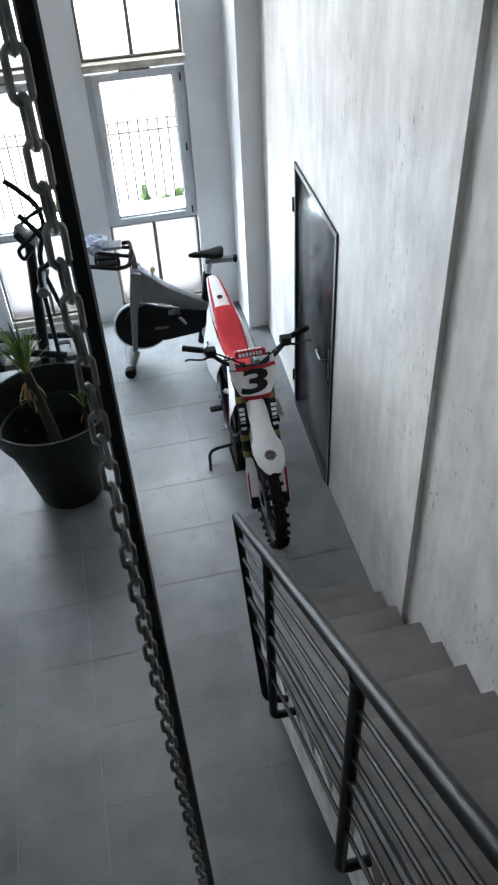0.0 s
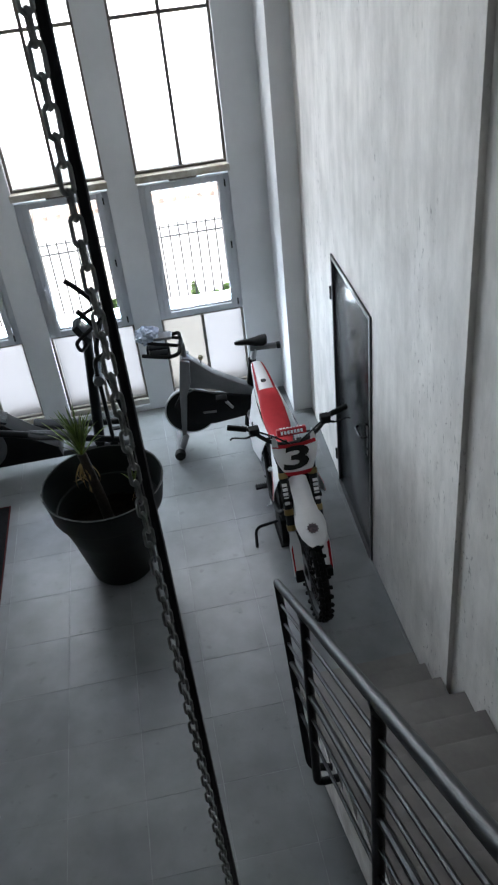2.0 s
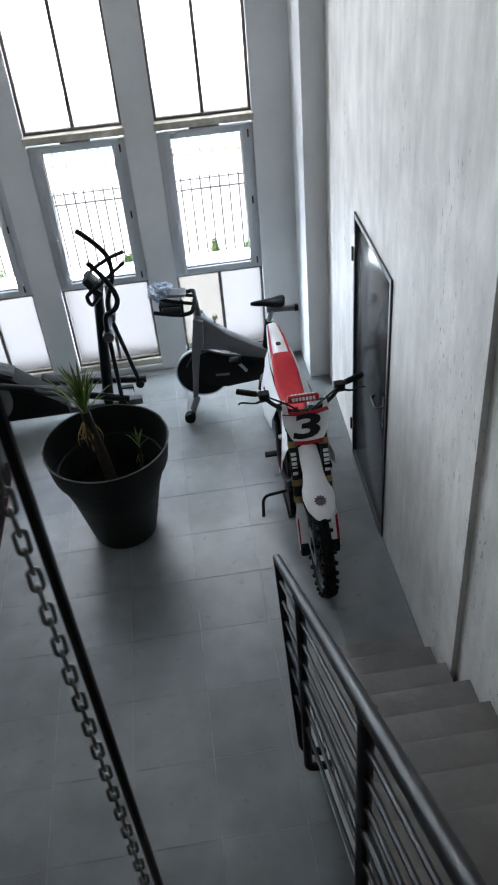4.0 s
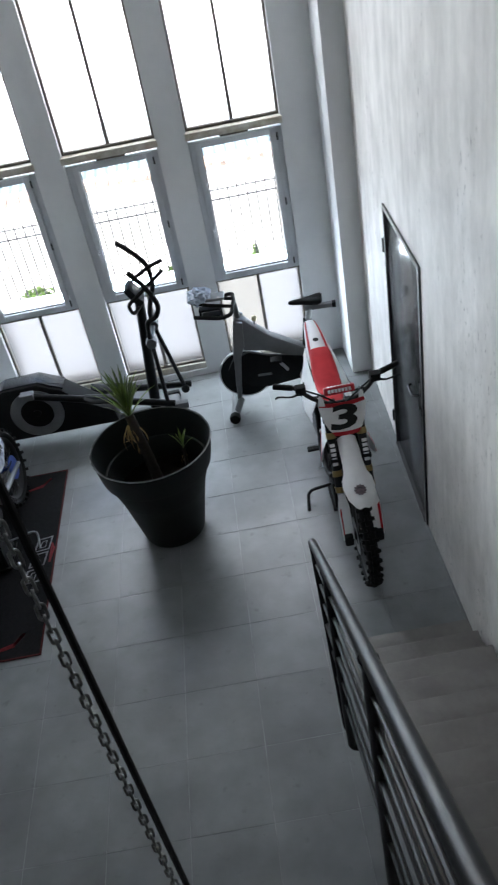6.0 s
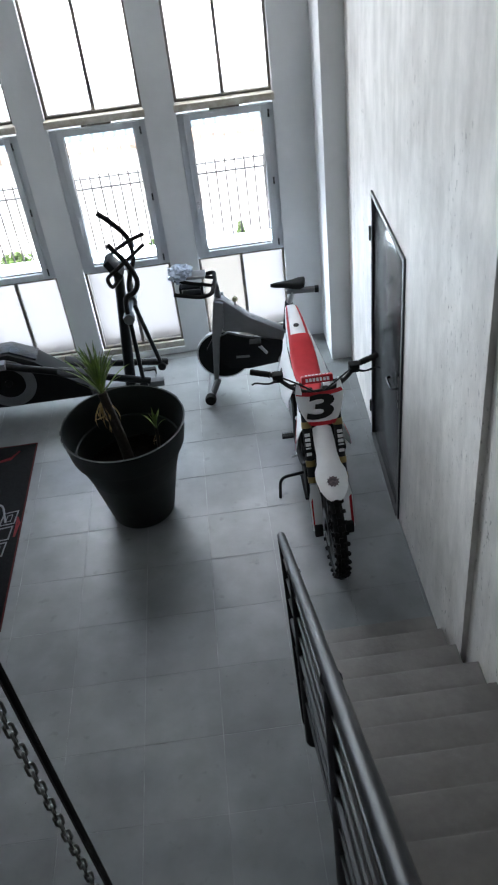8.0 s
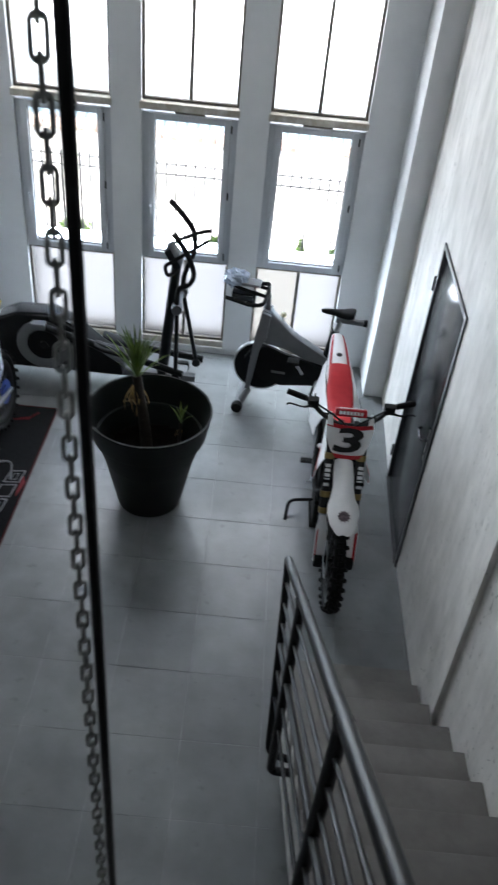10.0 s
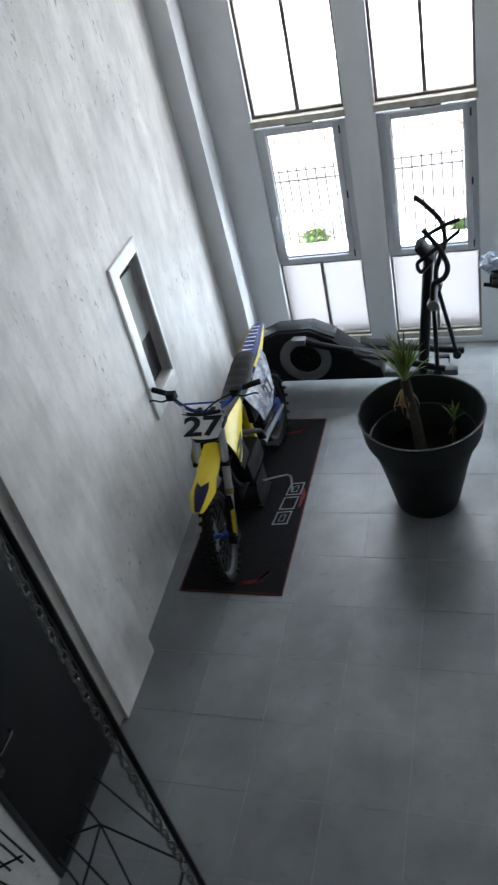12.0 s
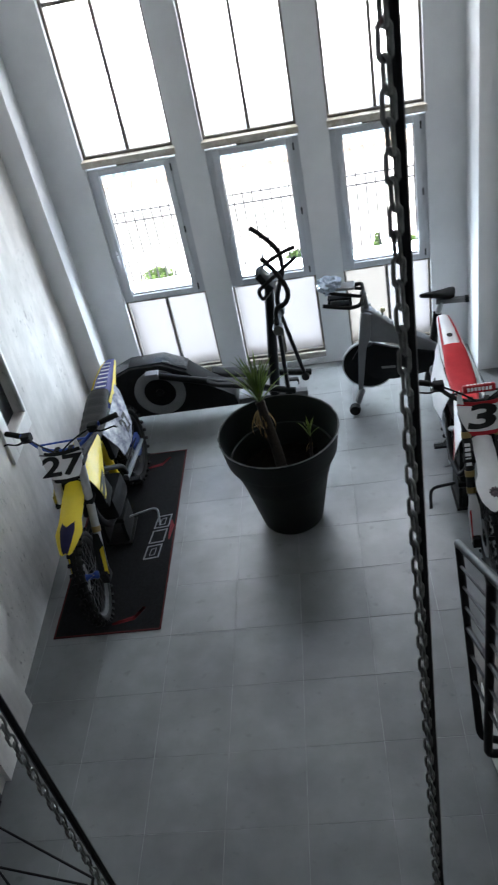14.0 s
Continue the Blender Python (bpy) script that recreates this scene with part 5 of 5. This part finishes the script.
part("main_beam", slab(bmesh.new(), [(-0.20, 0.62), (-0.17, 0.90), (-0.10, 0.88), (0.10, 0.70), (0.42, 0.52), (0.46, 0.42), (0.36, 0.42), (0.06, 0.55), (-0.12, 0.58)], "y", -0.055, 0.045, 0.02), P_SILVER, SB, "silver moulded main beam")
part("seat_tube", tube(bmesh.new(), [(0.34, 0, 0.10), (0.44, 0, 0.78)], 0.035, 12), P_BLACK, SB)
part("rear_stay", tube(bmesh.new(), [(0.30, 0, 0.36), (0.55, 0, 0.07)], 0.03, 10), P_BLACK, SB)
for x, nm in ((-0.30, "front_stabiliser"), (0.56, "rear_stabiliser")):
    st = part(nm, tube(bmesh.new(), [(x, -0.27, 0.06), (x, 0.25, 0.06)], 0.032, 12), P_SILVER, SB)
    for y in (-0.28, 0.26):
        part("foot", lathe(bmesh.new(), [(0, -0.03), (0.045, -0.03), (0.05, 0), (0.045, 0.03), (0, 0.03)], 18, Matrix.Translation((x, y, 0.05)) @ Matrix.Rotation(math.pi / 2, 4, "X")), P_RUBBER, st, "black rubber foot")
part("fork_leg", tube(bmesh.new(), [(-0.235, -0.09, 0.12), (-0.285, -0.22, 0.06)], 0.03, 10), P_DARKSILVER, SB)
part("seat_post", tube(bmesh.new(), [(0.44, 0, 0.76), (0.475, 0, 0.88)], 0.024, 12), P_ALLOY, SB, "bare metal seat post")
part("seat_slider", B(0.43, 0.66, -0.022, 0.022, 0.865, 0.905, 0.006), P_SILVER, SB)
part("slider_cap", B(0.66, 0.695, -0.025, 0.025, 0.862, 0.908, 0.006), P_BLACK, SB)
sd = []
for x, w, z0, z1 in ((0.30, 0.012, 1.05, 1.075), (0.34, 0.022, 1.04, 1.085), (0.42, 0.035, 1.035, 1.09), (0.48, 0.065, 1.03, 1.09), (0.54, 0.082, 1.03, 1.10), (0.575, 0.07, 1.04, 1.105), (0.585, 0.04, 1.05, 1.10)):
    sd.append((x, w, z0, z1))
sdb = shell([(x, w * 0.95, z0 - 0.115, z1 - 0.115) for x, w, z0, z1 in sd], 8, 2.4)
bmesh.ops.transform(sdb, matrix=Matrix.Rotation(-math.pi / 2, 4, "Z"), verts=sdb.verts[:])
part("saddle", sdb, P_BLACK, SB, "black padded saddle")
part("handle_post", tube(bmesh.new(), [(-0.14, 0, 0.86), (-0.155, 0, 1.03)], 0.026, 12), P_DARKSILVER, SB)
hl = part("handlebar", tube(bmesh.new(), bend([(-0.48, -0.14, 1.01), (-0.26, -0.20, 1.0), (-0.17, -0.20, 1.02), (-0.15, 0, 1.03), (-0.17, 0.20, 1.02), (-0.26, 0.20, 1.0), (-0.48, 0.14, 1.01)], 0.05), 0.017, 10), P_RUBBER, SB, "black grip handlebar")
for s in (-1, 1):
    part("inner_grip", tube(bmesh.new(), bend([(-0.16, s * 0.07, 1.03), (-0.36, s * 0.07, 1.07), (-0.47, s * 0.06, 1.10)], 0.05), 0.015, 10), P_RUBBER, hl)
part("bottle_holder", rect_frame(bmesh.new(), -0.45, -0.25, 0.94, 1.02, 0.02, -0.05, 0.03, 0.004), P_BLACK, hl)
bag = bmesh.new()
bmesh.ops.create_icosphere(bag, subdivisions=4, radius=1)
for v in bag.verts:
    n1 = noise.noise(v.co * 2.2) * 0.35 + abs(noise.noise(v.co * 5.5)) * 0.3
    v.co = Vector((v.co.x * 0.10, v.co.y * 0.10, v.co.z * 0.075)) * (0.85 + n1)
bmesh.ops.transform(bag, matrix=Matrix.Translation((-0.43, 0.0, 1.13)), verts=bag.verts[:])
M_BAG = plain("crumpled_plastic_film", (0.36, 0.42, 0.52), 0.15, dirt=0.7, coat=0.6)
part("plastic_wrap", bag, M_BAG, SB, "crumpled clear plastic bag over the console", flat=True)
part("console", B(-0.38, -0.22, -0.06, 0.06, 1.09, 1.115, 0.006), P_GREY, SB, "grey console")
part("tension_knob", tube(bmesh.new(), [(-0.02, 0, 0.75), (-0.005, 0, 0.84)], 0.008, 8), P_ALLOY, SB)
part("knob", lathe(bmesh.new(), [(0, 0), (0.02, 0.004), (0.024, 0.02), (0.016, 0.036), (0, 0.04)], 16, Matrix.Translation((-0.005, 0, 0.835))), plain("cream_knob", (0.55, 0.5, 0.3), 0.5), SB, "cream knob")
for s in (-1, 1):
    y = -0.09 if s < 0 else 0.09
    cr = part("crank", tube(bmesh.new(), [(0.22, y, 0.36), (0.22 + s * 0.09, y + s * 0.01, 0.36 - s * 0.13)], 0.014, 8), P_ALLOY, SB)
    part("pedal", B(0.22 + s * 0.09 - 0.05, 0.22 + s * 0.09 + 0.05, y + s * 0.03 - 0.045, y + s * 0.03 + 0.045, 0.36 - s * 0.13 - 0.015, 0.36 - s * 0.13 + 0.015, 0.006), P_ENGINE, cr, "metal pedal")

# ---- floor tiles ----
TS, TX, TY = 0.444, -1.350, 0.283
tb = B(-TS / 2 + 0.0018, TS / 2 - 0.0018, -TS / 2 + 0.0018, TS / 2 - 0.0018, -0.012, 0.0, 0.0008)
tile_mesh = mesh_of(tb, "tile")
tile_mesh.materials.append(M_TILE)
for i in range(-6, 5):
    for j in range(-8, 6):
        x, y = TX + (i + 0.5) * TS, TY + (j + 0.5) * TS
        if x < XL - 0.3 or x > 0.28 or y > 2.8:
            continue
        o = new("tile", tile_mesh)
        o.parent, o.location = floor, (x, y, 0.001 * ((i * 7 + j * 3) % 3) / 3)
